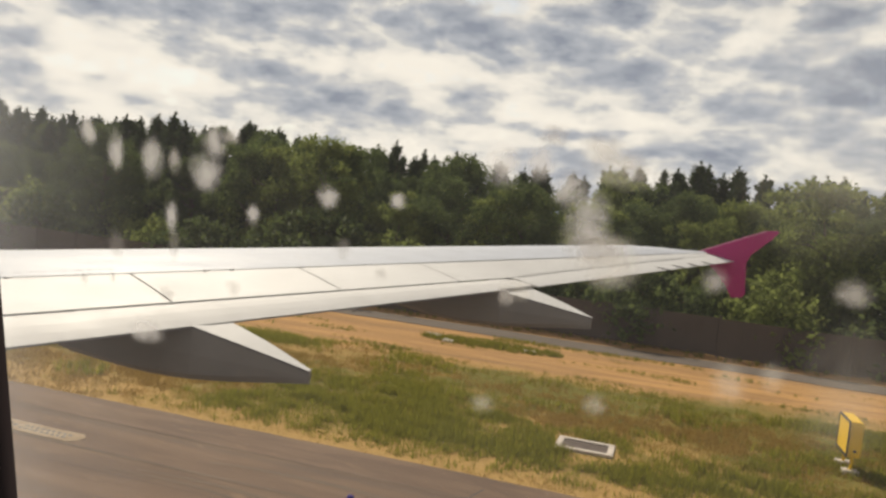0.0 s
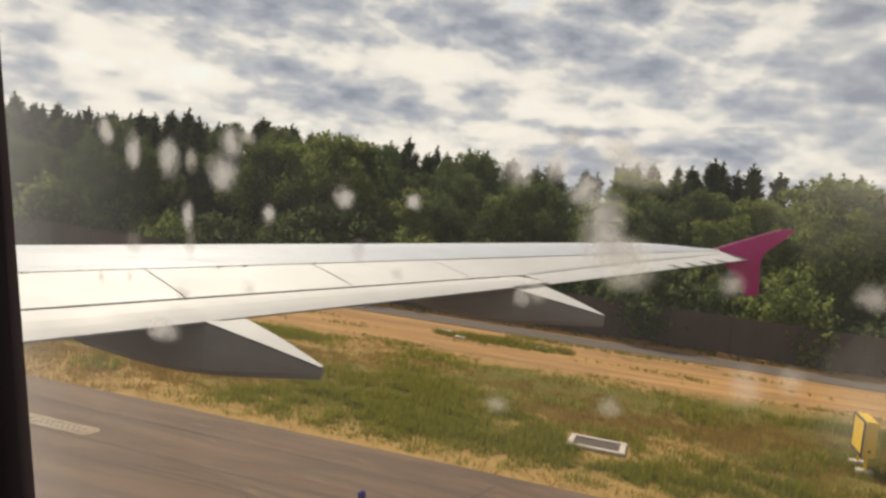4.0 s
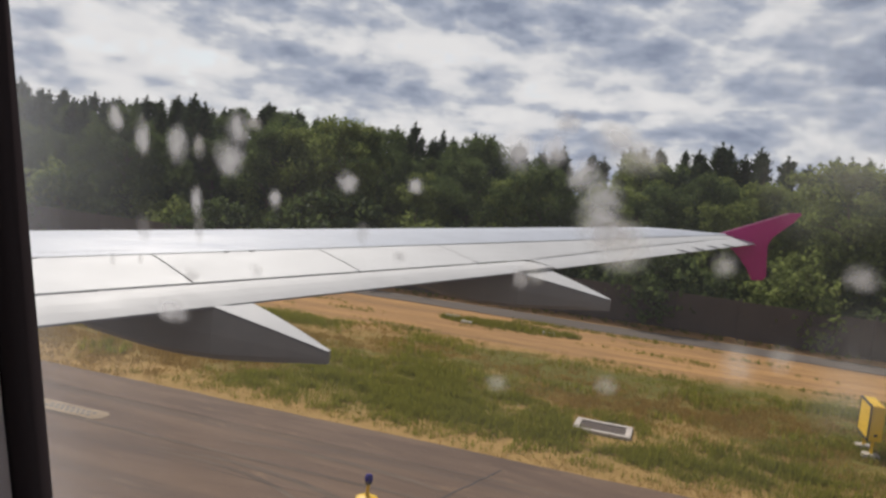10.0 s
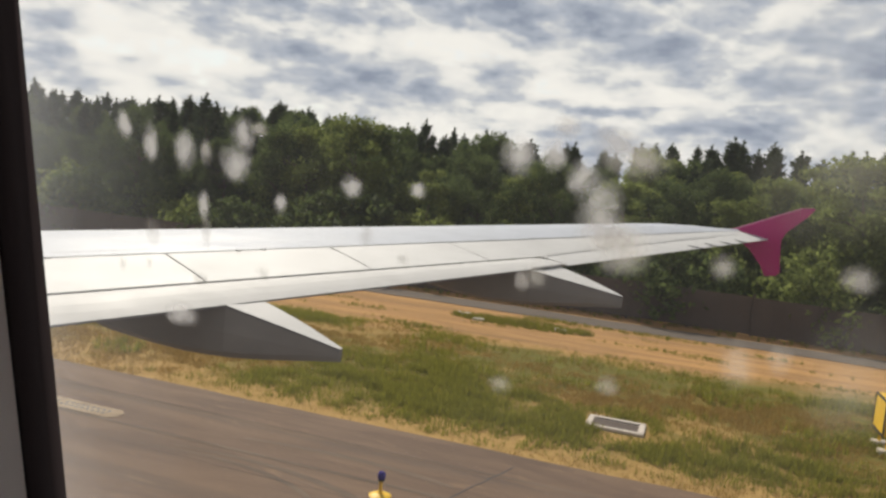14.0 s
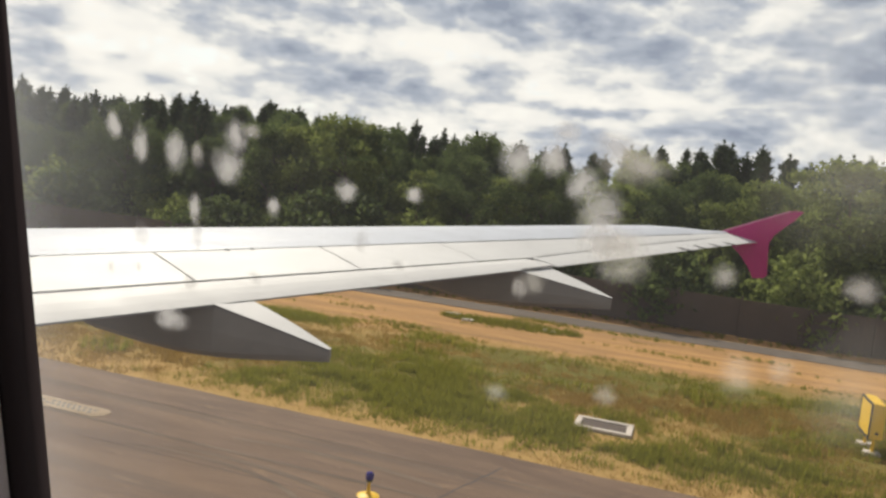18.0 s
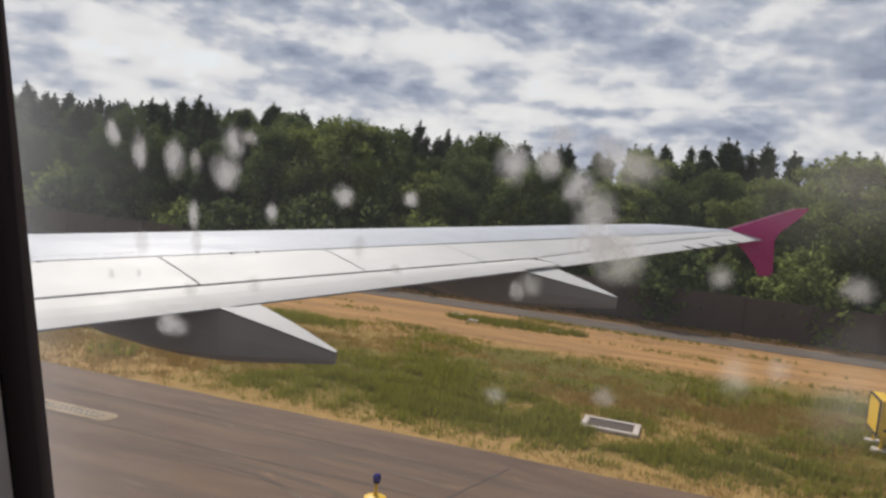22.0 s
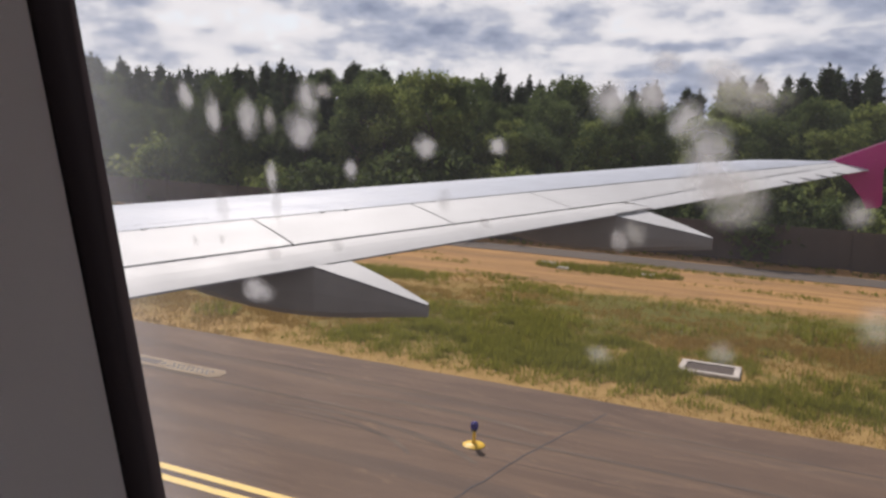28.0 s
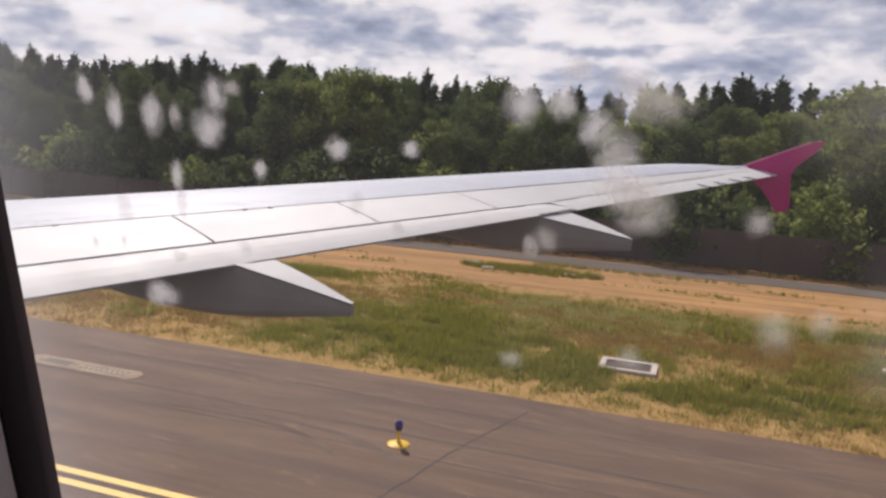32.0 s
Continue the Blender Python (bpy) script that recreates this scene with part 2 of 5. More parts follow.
RUBBER = paint("black_rubber", (0.032, 0.025, 0.027), 0.95, 0.1, 0.05, 0.1)
PANEL = paint("cabin_panel", (0.84, 0.81, 0.82), 0.6, 0.05)
HULL = paint("hull_paint", (0.80, 0.78, 0.78), 0.4, 0.1)
YELLOW_METAL = paint("yellow_enamel", (0.80, 0.50, 0.03), 0.4, 0.15)
BLACK_METAL = paint("black_enamel", (0.02, 0.02, 0.022), 0.45, 0.1)
BLUE_LENS = paint("blue_lens", (0.03, 0.02, 0.22), 0.15, 0.05)
STENCIL = paint("faded_stencil_ink", (0.53, 0.545, 0.59), 0.7, 0.2)
RUSTY = paint("dark_brown_steel", (0.085, 0.062, 0.052), 0.7, 0.3)
TYRE = paint("tyre", (0.02, 0.02, 0.02), 0.8, 0.2)


def asphalt_material():
    m = Nodes("taxiway_asphalt")
    p = m.world_pos()
    grain = m.noise(42, 3, 0.7, p)
    patch = m.noise(0.35, 5, 0.6, p)
    stretch = m.noise(1.3, 6, 0.62, m.scaled(p, (0.20, 1.0, 1.0)), 0.9)
    lane = m.noise(0.8, 3, 0.5, m.scaled(p, (0.012, 1.3, 1.0)))
    scuff = m.noise(2.2, 5, 0.7, m.scaled(p, (0.45, 1.5, 1.0)), 1.0)
    base = m.mix(m.ramp(patch, [(0.3, 0.0), (0.7, 1.0)]), (0.108, 0.065, 0.044), (0.149, 0.091, 0.059))
    base = m.mix(m.math("MULTIPLY", m.ramp(stretch, [(0.42, 0.0), (0.64, 1.0)]), 0.75), base, (0.199, 0.125, 0.080))
    base = m.mix(m.math("MULTIPLY", m.ramp(lane, [(0.55, 0.0), (0.62, 1.0)]), 0.35), base, (0.077, 0.058, 0.049))
    base = m.mix(m.math("MULTIPLY", m.ramp(scuff, [(0.58, 0.0), (0.72, 1.0)]), 0.6), base, (0.276, 0.173, 0.099))
    base = m.mix(m.math("MULTIPLY", grain, 0.35), base, (0.055, 0.047, 0.042))
    return m.done(m.bsdf(base, 0.85, normal=m.bump(grain, 0.35, 0.006), spec=0.3))


def road_material():
    m = Nodes("service_road_asphalt")
    p = m.world_pos()
    g = m.noise(0.9, 5, 0.6, m.scaled(p, (0.2, 1, 1)))
    col = m.mix(g, (0.095, 0.082, 0.074), (0.165, 0.138, 0.118))
    return m.done(m.bsdf(col, 0.95, spec=0.08))


def yellow_line_material():
    m = Nodes("yellow_line_paint")
    p = m.world_pos()
    wear = m.ramp(m.noise(7.0, 6, 0.7, m.scaled(p, (0.5, 1, 1))), [(0.56, 0.0), (0.70, 1.0)])
    col = m.mix(m.math("MULTIPLY", wear, 0.55), (0.80, 0.52, 0.07), (0.30, 0.22, 0.10))
    return m.done(m.bsdf(col, 0.6))


def ground_material():
    """Bare sandy soil, dry stubble and green cover, in uneven strips along the taxiway."""
    m = Nodes("airfield_ground")
    p = m.world_pos()
    s = m.t.nodes.new("ShaderNodeSeparateXYZ")
    m.put(s.inputs[0], p)
    wob = m.math("MULTIPLY", m.math("SUBTRACT", m.noise(0.16, 4, 0.6, p), 0.5), 5.0)
    fine = m.math("MULTIPLY", m.math("SUBTRACT", m.noise(0.9, 5, 0.65, p), 0.5), 2.2)
    y = m.math("ADD", s.outputs[1], m.math("ADD", wob, fine))
    k = m.math("DIVIDE", y, 60.0, True)
    soil = m.mix(m.noise(1.8, 6, 0.65, m.scaled(p, (0.25, 1, 1))), (0.36, 0.188, 0.072), (0.52, 0.308, 0.126))
    soil = m.mix(m.math("MULTIPLY", m.ramp(m.noise(0.8, 5, 0.6, m.scaled(p, (0.06, 1.3, 1)), 0.4), [(0.46, 0.0), (0.60, 1.0)]), 0.60), soil, (0.25, 0.145, 0.068))
    soil = m.mix(m.math("MULTIPLY", m.ramp(m.noise(0.55, 6, 0.65, m.scaled(p, (0.35, 1, 1)), 0.8), [(0.50, 0.0), (0.64, 1.0)]), 0.5), soil, (0.235, 0.140, 0.070))
    rut = m.ramp(m.noise(1.5, 4, 0.6, m.scaled(p, (0.018, 2.2, 1)), 0.25), [(0.54, 0.0), (0.60, 1.0), (0.64, 0.0)])
    soil = m.mix(m.math("MULTIPLY", m.math("MULTIPLY", rut, m.noise(0.25, 3, 0.6, p)), 1.0), soil, (0.175, 0.105, 0.062))
    dry = m.mix(m.math("ADD", m.math("MULTIPLY", m.noise(2.0, 6, 0.75, m.scaled(p, (0.5, 1, 1))), 0.5), m.math("MULTIPLY", m.ramp(m.noise(9.0, 6, 0.75, p), [(0.35, 0.0), (0.65, 1.0)]), 0.5)), (0.255, 0.145, 0.048), (0.52, 0.340, 0.130))
    green = m.mix(m.noise(2.4, 6, 0.7, m.scaled(p, (0.6, 1, 1))), (0.082, 0.084, 0.014), (0.180, 0.160, 0.032))
    cover = m.ramp(m.math("ADD", m.math("MULTIPLY", m.noise(0.33, 5, 0.6, m.scaled(p, (0.45, 1, 1)), 0.3), 0.6), m.math("MULTIPLY", m.noise(1.5, 5, 0.65, m.scaled(p, (0.7, 1, 1))), 0.4)), [(0.41, 0.0), (0.53, 1.0)])
    zone_g = m.ramp(k, [(0.232, 0.12), (0.256, 0.60), (0.30, 1.0), (0.375, 1.0), (0.405, 0.0)])
    turf = m.mix(m.math("MULTIPLY", m.math("ADD", cover, 0.25, True), zone_g), dry, green)
    sandf = m.ramp(k, [(0.375, 0.0), (0.405, 1.0), (0.552, 1.0), (0.572, 0.3)])
    col = m.mix(sandf, turf, soil)
    forest = m.ramp(k, [(0.56, 0.0), (0.60, 1.0)])
    litter = m.mix(m.noise(1.2, 4, 0.6, p), (0.030, 0.032, 0.010), (0.075, 0.060, 0.028))
    col = m.mix(forest, col, litter)
    return m.done(m.bsdf(col, 0.95, normal=m.bump(m.noise(9, 5, 0.7, p), 0.6, 0.05), spec=0.15))


def foliage(name, dark, light, trans=0.35):
    m = Nodes(name)
    rnd = m.t.nodes.new("ShaderNodeNewGeometry").outputs["Random Per Island"]
    info = m.t.nodes.new("ShaderNodeObjectInfo").outputs["Random"]
    col = m.mix(rnd, dark, light)
    col = m.mix(m.math("MULTIPLY", info, 0.6), col, tuple((a * 0.75 + b * 0.25) * 0.8 for a, b in zip(dark, light)))
    a = m.bsdf(col, 0.75, spec=0.10)
    tr = m.t.nodes.new("ShaderNodeBsdfTranslucent")
    m.put(tr.inputs[0], col)
    mx = m.t.nodes.new("ShaderNodeMixShader")
    mx.inputs[0].default_value = trans
    m.t.links.new(a, mx.inputs[1])
    m.t.links.new(tr.outputs[0], mx.inputs[2])
    return m.done(mx.outputs[0])


LEAF = foliage("broad_leaves", (0.067, 0.095, 0.035), (0.155, 0.200, 0.070), 0.45)
LEAF_LIGHT = foliage("young_leaves", (0.135, 0.172, 0.048), (0.280, 0.325, 0.105), 0.56)
NEEDLE = foliage("pine_needles", (0.036, 0.054, 0.030), (0.085, 0.112, 0.050), 0.30)
GRASS_GREEN = foliage("green_grass_blades", (0.145, 0.150, 0.022), (0.330, 0.312, 0.052), 0.55)
GRASS_DRY = foliage("dry_grass_blades", (0.27, 0.176, 0.048), (0.50, 0.345, 0.115))


def bark_material():
    m = Nodes("bark")
    n = m.noise(6, 5, 0.7, m.scaled(m.coord, (1, 1, 0.25)))
    return m.done(m.bsdf(m.mix(n, (0.045, 0.032, 0.022), (0.14, 0.10, 0.07)), 0.9, normal=m.bump(n, 0.6, 0.03)))


def fence_material():
    m = Nodes("brown_fence_sheet")
    p = m.world_pos()
    n = m.noise(1.2, 5, 0.6, m.scaled(p, (1, 1, 0.4)))
    return m.done(m.bsdf(m.mix(n, (0.060, 0.043, 0.036), (0.105, 0.078, 0.066)), 0.7))


def concrete_material():
    m = Nodes("pale_concrete")
    n = m.noise(5, 6, 0.65)
    return m.done(m.bsdf(m.mix(n, (0.42, 0.37, 0.33), (0.64, 0.58, 0.52)), 0.9, normal=m.bump(n, 0.4, 0.01)))


def dusty_slab_material():
    m = Nodes("dusty_tan_concrete")
    p = m.world_pos()
    dust = m.ramp(m.noise(2.6, 5, 0.65, p), [(0.35, 0.0), (0.68, 1.0)])
    col = m.mix(dust, (0.40, 0.320, 0.225), (0.27, 0.200, 0.135))
    col = m.mix(m.math("MULTIPLY", m.noise(26.0, 4, 0.7, p), 0.4), col, (0.17, 0.125, 0.085))
    return m.done(m.bsdf(col, 0.9, normal=m.bump(m.noise(40.0, 3, 0.6, p), 0.4, 0.006), spec=0.2))


def veil(shader_nodes, opacity, tint):
    """A thin scattering film: mostly clear, partly letting light through diffused."""
    m = shader_nodes
    cl = m.t.nodes.new("ShaderNodeBsdfTransparent")
    tr = m.t.nodes.new("ShaderNodeBsdfTranslucent")
    m.put(tr.inputs[0], tint)
    mx = m.t.nodes.new("ShaderNodeMixShader")
    m.put(mx.inputs[0], opacity)
    m.t.links.new(cl.outputs[0], mx.inputs[1])
    m.t.links.new(tr.outputs[0], mx.inputs[2])
    return m.done(mx.outputs[0])


def pane_material():
    m = Nodes("dirty_window_acrylic")
    broad = m.noise(9.0, 4, 0.6)
    fine = m.noise(70.0, 4, 0.6)
    f = m.math("ADD", m.math("MULTIPLY", m.ramp(broad, [(0.35, 0.0), (0.75, 1.0)]), 0.022), m.math("ADD", m.math("MULTIPLY", fine, 0.014), 0.009))
    s = m.t.nodes.new("ShaderNodeSeparateXYZ")
    m.put(s.inputs[0], m.coord)
    rim = m.ramp(m.math("MULTIPLY", m.math("ADD", s.outputs[0], 0.2065), 8.0, True), [(0.0, 0.22), (0.16, 0.09), (0.45, 0.0)])
    f = m.math("ADD", f, m.math("MULTIPLY", rim, m.math("ADD", broad, 0.2)))
    return veil(m, f, (0.74, 0.77, 0.84))


def mark_material(name, strength, tint, core=0.24):
    m = Nodes(name)
    ln = m.t.nodes.new("ShaderNodeVectorMath")
    seeded = m.t.nodes.new("ShaderNodeVectorMath").outputs[0]
    rnd_in = m.t.nodes.new("ShaderNodeObjectInfo").outputs["Random"]
    m.put(seeded.node.inputs[0], m.coord)
    m.put(seeded.node.inputs[1], m.math("MULTIPLY", rnd_in, 40.0))
    ln.operation = "LENGTH"
    m.put(ln.inputs[0], m.coord)
    wob = m.math("MULTIPLY", m.math("SUBTRACT", m.noise(1.5, 3, 0.5, seeded), 0.5), 0.95)
    r = m.math("ADD", ln.outputs[1], wob)
    f = m.math("MULTIPLY", m.ramp(r, [(core - 0.12, 1.0), (0.36, 0.74 if core > 0.1 else 0.45), (0.58, 0.32), (0.90, 0.0)]), strength)
    f = m.math("MULTIPLY", f, m.ramp(ln.outputs[1], [(0.62, 1.0), (0.98, 0.0)]))
    return veil(m, f, tint)


ASPHALT, ROAD, YELLOW_LINE, GROUND = asphalt_material(), road_material(), yellow_line_material(), ground_material()
BARK, FENCE, CONCRETE, SLAB = bark_material(), fence_material(), concrete_material(), dusty_slab_material()
PANE = pane_material()
MARK_PALE = mark_material("dried_water_mark", 0.64, (0.54, 0.54, 0.56))
MARK_FAINT = mark_material("faint_water_mark", 0.54, (0.43, 0.42, 0.42))
MARK_HAZE = mark_material("hazy_smear", 0.27, (0.62, 0.61, 0.58))
MARK_VEIL = mark_material("broad_thin_smear", 0.11, (0.66, 0.65, 0.62), 0.05)
MARK_GREY = mark_material("grease_mark", 0.30, (0.28, 0.27, 0.27))


# ---------- mesh helpers ----------
def mesh_of(name, verts, faces, mats, smooth=False):
    me = bpy.data.meshes.new(name)
    me.from_pydata([tuple(v) for v in verts], [], faces)
    for mt in (mats if isinstance(mats, (list, tuple)) else (mats,)):
        me.materials.append(mt)
    if smooth:
        for p in me.polygons:
            p.use_smooth = True
    me.update()
    return me


def part(name, bm, material, parent=None, label="", smooth=False):
    """Links a bmesh as one mesh object, under parent if there is one."""
    me = bpy.data.meshes.new(name)
    bmesh.ops.recalc_face_normals(bm, faces=bm.faces)
    bm.to_mesh(me)
    bm.free()
    me.materials.append(material)
    for p in me.polygons:
        p.use_smooth = smooth
    ob = new(name, me)
    ob.parent = parent
    return tagged(ob, label)


def box(x0, x1, y0, y1, z0, z1, bevel=0.0):
    bm = bmesh.new()
    bmesh.ops.create_cube(bm, size=1.0, matrix=Matrix.Translation(((x0 + x1) / 2, (y0 + y1) / 2, (z0 + z1) / 2)) @ Matrix.Diagonal((x1 - x0, y1 - y0, z1 - z0, 1)))
    if bevel:
        bmesh.ops.bevel(bm, geom=bm.edges[:], offset=bevel, segments=2, affect="EDGES")
    return bm


def prism(outline, along, thick0, thick1):
    """A closed plate: outline of 2D points; along says how (u, v, w) becomes a 3D point."""
    bm = bmesh.new()
    a = [bm.verts.new(along(u, v, thick0)) for u, v in outline]
    b = [bm.verts.new(along(u, v, thick1)) for u, v in outline]
    n = len(outline)
    bm.faces.new(a[::-1])
    bm.faces.new(b)
    for i in range(n):
        bm.faces.new((a[i], a[(i + 1) % n], b[(i + 1) % n], b[i]))
    return bm


def loft(rings, cap=True):
    bm = bmesh.new()
    vs = [[bm.verts.new(p) for p in r] for r in rings]
    n = len(vs[0])
    for a, b in zip(vs, vs[1:]):
        for i in range(n):
            bm.faces.new((a[i], a[(i + 1) % n], b[(i + 1) % n], b[i]))
    if cap:
        bm.faces.new(vs[0][::-1])
        bm.faces.new(vs[-1])
    return bm


def tube(p0, p1, r0, r1, n=10):
    p0, p1 = Vector(p0), Vector(p1)
    q = (p1 - p0).to_track_quat("Z", "Y")
    rings = []
    for p, r in ((p0, r0), (p1, r1)):
        rings.append([p + q @ Vector((r * math.cos(2 * math.pi * i / n), r * math.sin(2 * math.pi * i / n), 0)) for i in range(n)])
    return loft(rings)


def empty(name, at, label, category, group="", kind=""):
    e = new(name)
    e.location = at
    return tagged(e, label, category, group, kind)


# ---------- ground, taxiway, service road ----------
EDGE_Y = 13.3


def ground_sheet():
    xs = [-4000, -1500, -600, -250, -120] + list(range(-80, 41, 4)) + [80, 200, 600, 1500, 4000]
    ys = [-4000, -1200, -300, -80, -20, 0, 13, 15, 17, 19, 21, 23, 25, 27, 29, 31, 33, 35, 38, 42, 48, 56, 66, 80, 110, 200, 500, 1500, 4000]
    verts, faces = [], []
    for y in ys:
        for x in xs:
            z = -0.03
            if 13.5 < y < 26 and -90 < x < 60:
                z += 0.05 * noise.noise(Vector((x * 0.21, y * 0.33, 0)))
            verts.append((x, y, z))
    w = len(xs)
    for j in range(len(ys) - 1):
        for i in range(w - 1):
            faces.append((j * w + i, j * w + i + 1, (j + 1) * w + i + 1, (j + 1) * w + i))
    ob = new("ground", mesh_of("ground", verts, faces, GROUND, True))
    return tagged(ob, "sandy airfield ground with patches of dry and green grass", "ground", kind="structure")


ground_sheet()


def taxiway():
    """A slab with a slightly ragged outer edge."""
    rnd = random.Random(3)
    xs = [-900, -300, -120] + [-70 + 0.5 * i for i in range(221)] + [120, 165]
    top, low = [], []
    for x in xs:
        y = EDGE_Y + 0.05 * noise.noise(Vector((x * 0.35, 0, 0))) + rnd.uniform(-0.02, 0.02)
        top.append((x, y, 0.0))
        low.append((x, y + 0.03, -0.12))
    n = len(xs)
    verts = top + low + [(x, -60.0, 0.0) for x in xs]
    faces = []
    for i in range(n - 1):
        faces.append((i, i + 1, 2 * n + i + 1, 2 * n + i)[::-1])
        faces.append((i, n + i, n + i + 1, i + 1)[::-1])
    ob = new("taxiway", mesh_of("taxiway", verts, faces, ASPHALT))
    return tagged(ob, "worn brown-grey asphalt taxiway with scuffed streaks", "taxiway", kind="structure")


taxiway()


def stripe(name, y0, y1, z, mat, label, x0=-300.0, x1=120.0):
    bm = bmesh.new()
    vs = []
    for i in range(141):
        x = x0 + (x1 - x0) * i / 140
        j = 0.006 * noise.noise(Vector((x * 0.9, y0, 2)))
        vs.append((bm.verts.new((x, y0 + j, z)), bm.verts.new((x, y1 + j, z))))
    for a, b in zip(vs, vs[1:]):
        bm.faces.new((a[0], b[0], b[1], a[1]))
    ob = part(name, bm, mat)
    return tagged(ob, label, "road marking", "taxiway edge lines", "structure")


stripe("edge_line", 7.29, 7.42, 0.004, YELLOW_LINE, "solid yellow painted taxiway edge line")
stripe("edge_line", 7.55, 7.68, 0.004, YELLOW_LINE, "solid yellow painted taxiway edge line")


def worn_seam_material():
    m = Nodes("pale_worn_seam")
    p = m.world_pos()
    n = m.noise(1.1, 5, 0.65, m.scaled(p, (0.35, 3, 1)))
    f = m.ramp(n, [(0.40, 0.0), (0.62, 1.0)])
    return m.done(m.bsdf(m.mix(f, (0.108, 0.080, 0.062), (0.160, 0.120, 0.091)), 0.9, spec=0.2))


WORN = worn_seam_material()
tagged(stripe("worn_seam", 10.72, 10.83, 0.003, WORN, "pale worn seam between the asphalt lanes"), category="pavement joint", group="taxiway joints")
tagged(stripe("worn_seam", 12.10, 12.17, 0.003, WORN, "pale worn seam between the asphalt lanes"), category="pavement joint", group="taxiway joints")


def sealed_joint(points, width, label):
    bm = bmesh.new()
    prev = None
    rnd = random.Random(len(points))
    pts = []
    for (xa, ya), (xb, yb) in zip(points, points[1:]):
        for i in range(12):
            t = i / 12
            pts.append((xa + (xb - xa) * t + rnd.uniform(-0.02, 0.02), ya + (yb - ya) * t + rnd.uniform(-0.02, 0.02)))
    for (x, y), (x2, y2) in zip(pts, pts[1:]):
        d = Vector((x2 - x, y2 - y)).normalized()
        nx, ny = -d.y * width / 2, d.x * width / 2
        v = (bm.verts.new((x + nx, y + ny, 0.004)), bm.verts.new((x - nx, y - ny, 0.004)))
        if prev:
            bm.faces.new((prev[0], prev[1], v[1], v[0]))
        prev = v
    tagged(part("sealed_joint", bm, GAP), label, "pavement joint", "taxiway joints", "structure")


sealed_joint([(-3.6, 8.5), (-3.2, 10.4), (-2.36, 13.15)], 0.024, "dark sealed crack across the taxiway shoulder")
sealed_joint([(-60, 6.15), (-20, 6.18), (20, 6.14)], 0.012, "dark sealed joint along the asphalt lanes")
sealed_joint([(-60, 10.05), (-24, 10.02), (20, 10.06)], 0.009, "dark sealed joint along the asphalt lanes")


def tyre_scuff(cx, cy, r, a0, a1, width):
    """A pale curved scuff left by turning wheels."""
    bm = bmesh.new()
    prev = None
    for i in range(25):
        a = radians(a0 + (a1 - a0) * i / 24)
        w = width * (0.35 + 0.65 * math.sin(math.pi * (i + 0.5) / 25.0))
        v = [bm.verts.new((cx + 2.2 * q * math.cos(a), cy + q * math.sin(a), 0.002)) for q in (r - w / 2, r + w / 2)]
        if prev:
            bm.faces.new((prev[0], v[0], v[1], prev[1]))
        prev = v
    tagged(part("tyre_scuff", bm, WORN), "pale curved tyre scuff on the asphalt", "tyre mark", "tyre scuffs", "structure")


for cx, cy, r, a0, a1, w in ((-7.0, 9.2, 1.1, 20, 120, 0.10), (-6.6, 9.0, 1.5, 30, 110, 0.14), (-5.2, 9.6, 1.9, 60, 115, 0.16)):
    tyre_scuff(cx, cy, r, a0, a1, w)


def service_road():
    bm = bmesh.new()
    vs = []
    for i in range(401):
        x = -200 + 326 * i / 400
        w = 0.22 * noise.noise(Vector((x * 0.16, 5, 0))) + 0.10 * noise.noise(Vector((x * 0.9, 8, 0)))
        v = 0.18 * noise.noise(Vector((x * 0.2, 15, 0))) + 0.08 * noise.noise(Vector((x * 1.1, 18, 0)))
        vs.append((bm.verts.new((x, 29.1 + w, -0.012)), bm.verts.new((x, 30.9 + v, -0.012))))
    for a, b in zip(vs, vs[1:]):
        bm.faces.new((a[0], b[0], b[1], a[1]))
    ob = part("service_road", bm, ROAD)
    tagged(ob, "narrow grey asphalt service road beside the boundary fence", "road", kind="structure")


service_road()


# ---------- boundary fence ----------
def boundary_fence():
    fence = empty("boundary_fence", (0, 32.3, 0), "long dark brown sheet-metal boundary fence along the road", "fence")
    step, x0 = 2.4, -74.4
    bm = bmesh.new()
    top, n = 1.55, 24
    for i in range(n):
        u0, u1 = step * i / n, step * (i + 1) / n
        d0 = 0.025 if i % 2 else 0.0
        vs = [bm.verts.new(p) for p in ((u0, d0, 0.05), (u1, d0, 0.05), (u1, d0, top), (u0, d0, top), (u0, d0 + 0.012, 0.05), (u1, d0 + 0.012, 0.05), (u1, d0 + 0.012, top), (u0, d0 + 0.012, top))]
        for f in ((0, 1, 2, 3), (5, 4, 7, 6), (3, 2, 6, 7), (1, 5, 6, 2), (4, 0, 3, 7)):
            bm.faces.new([vs[k] for k in f])
    first = part("fence_panel", bm, FENCE, fence)
    post = part("fence_post", box(-0.035, 0.035, -0.05, 0.02, -0.1, 1.68, 0.008), FENCE, fence)
    rail = part("fence_rail", box(0, step, 0.045, 0.085, 0.35, 0.41), FENCE, fence)
    for i in range(84):
        for src in (first, post, rail):
            ob = src if i == 0 else new(src.name.split(".")[0], src.data)
            ob.parent = fence
            ob.location = (x0 + step * i, 0.02 * math.sin(i * 1.7), 0.03 * math.sin(i * 0.9) - 0.03)


boundary_fence()


# ---------- airliner ----------
plane = empty("airliner", (-4.0, 0.0, 0.0), "white airliner with magenta wingtip fence taxiing", "airplane")
plane_inv = Matrix.Translation((4.0, 0.0, 0.0))


def on_plane(ob, parent=None):
    ob.parent = parent or plane
    if parent is None:
        ob.matrix_parent_inverse = plane_inv
    return ob


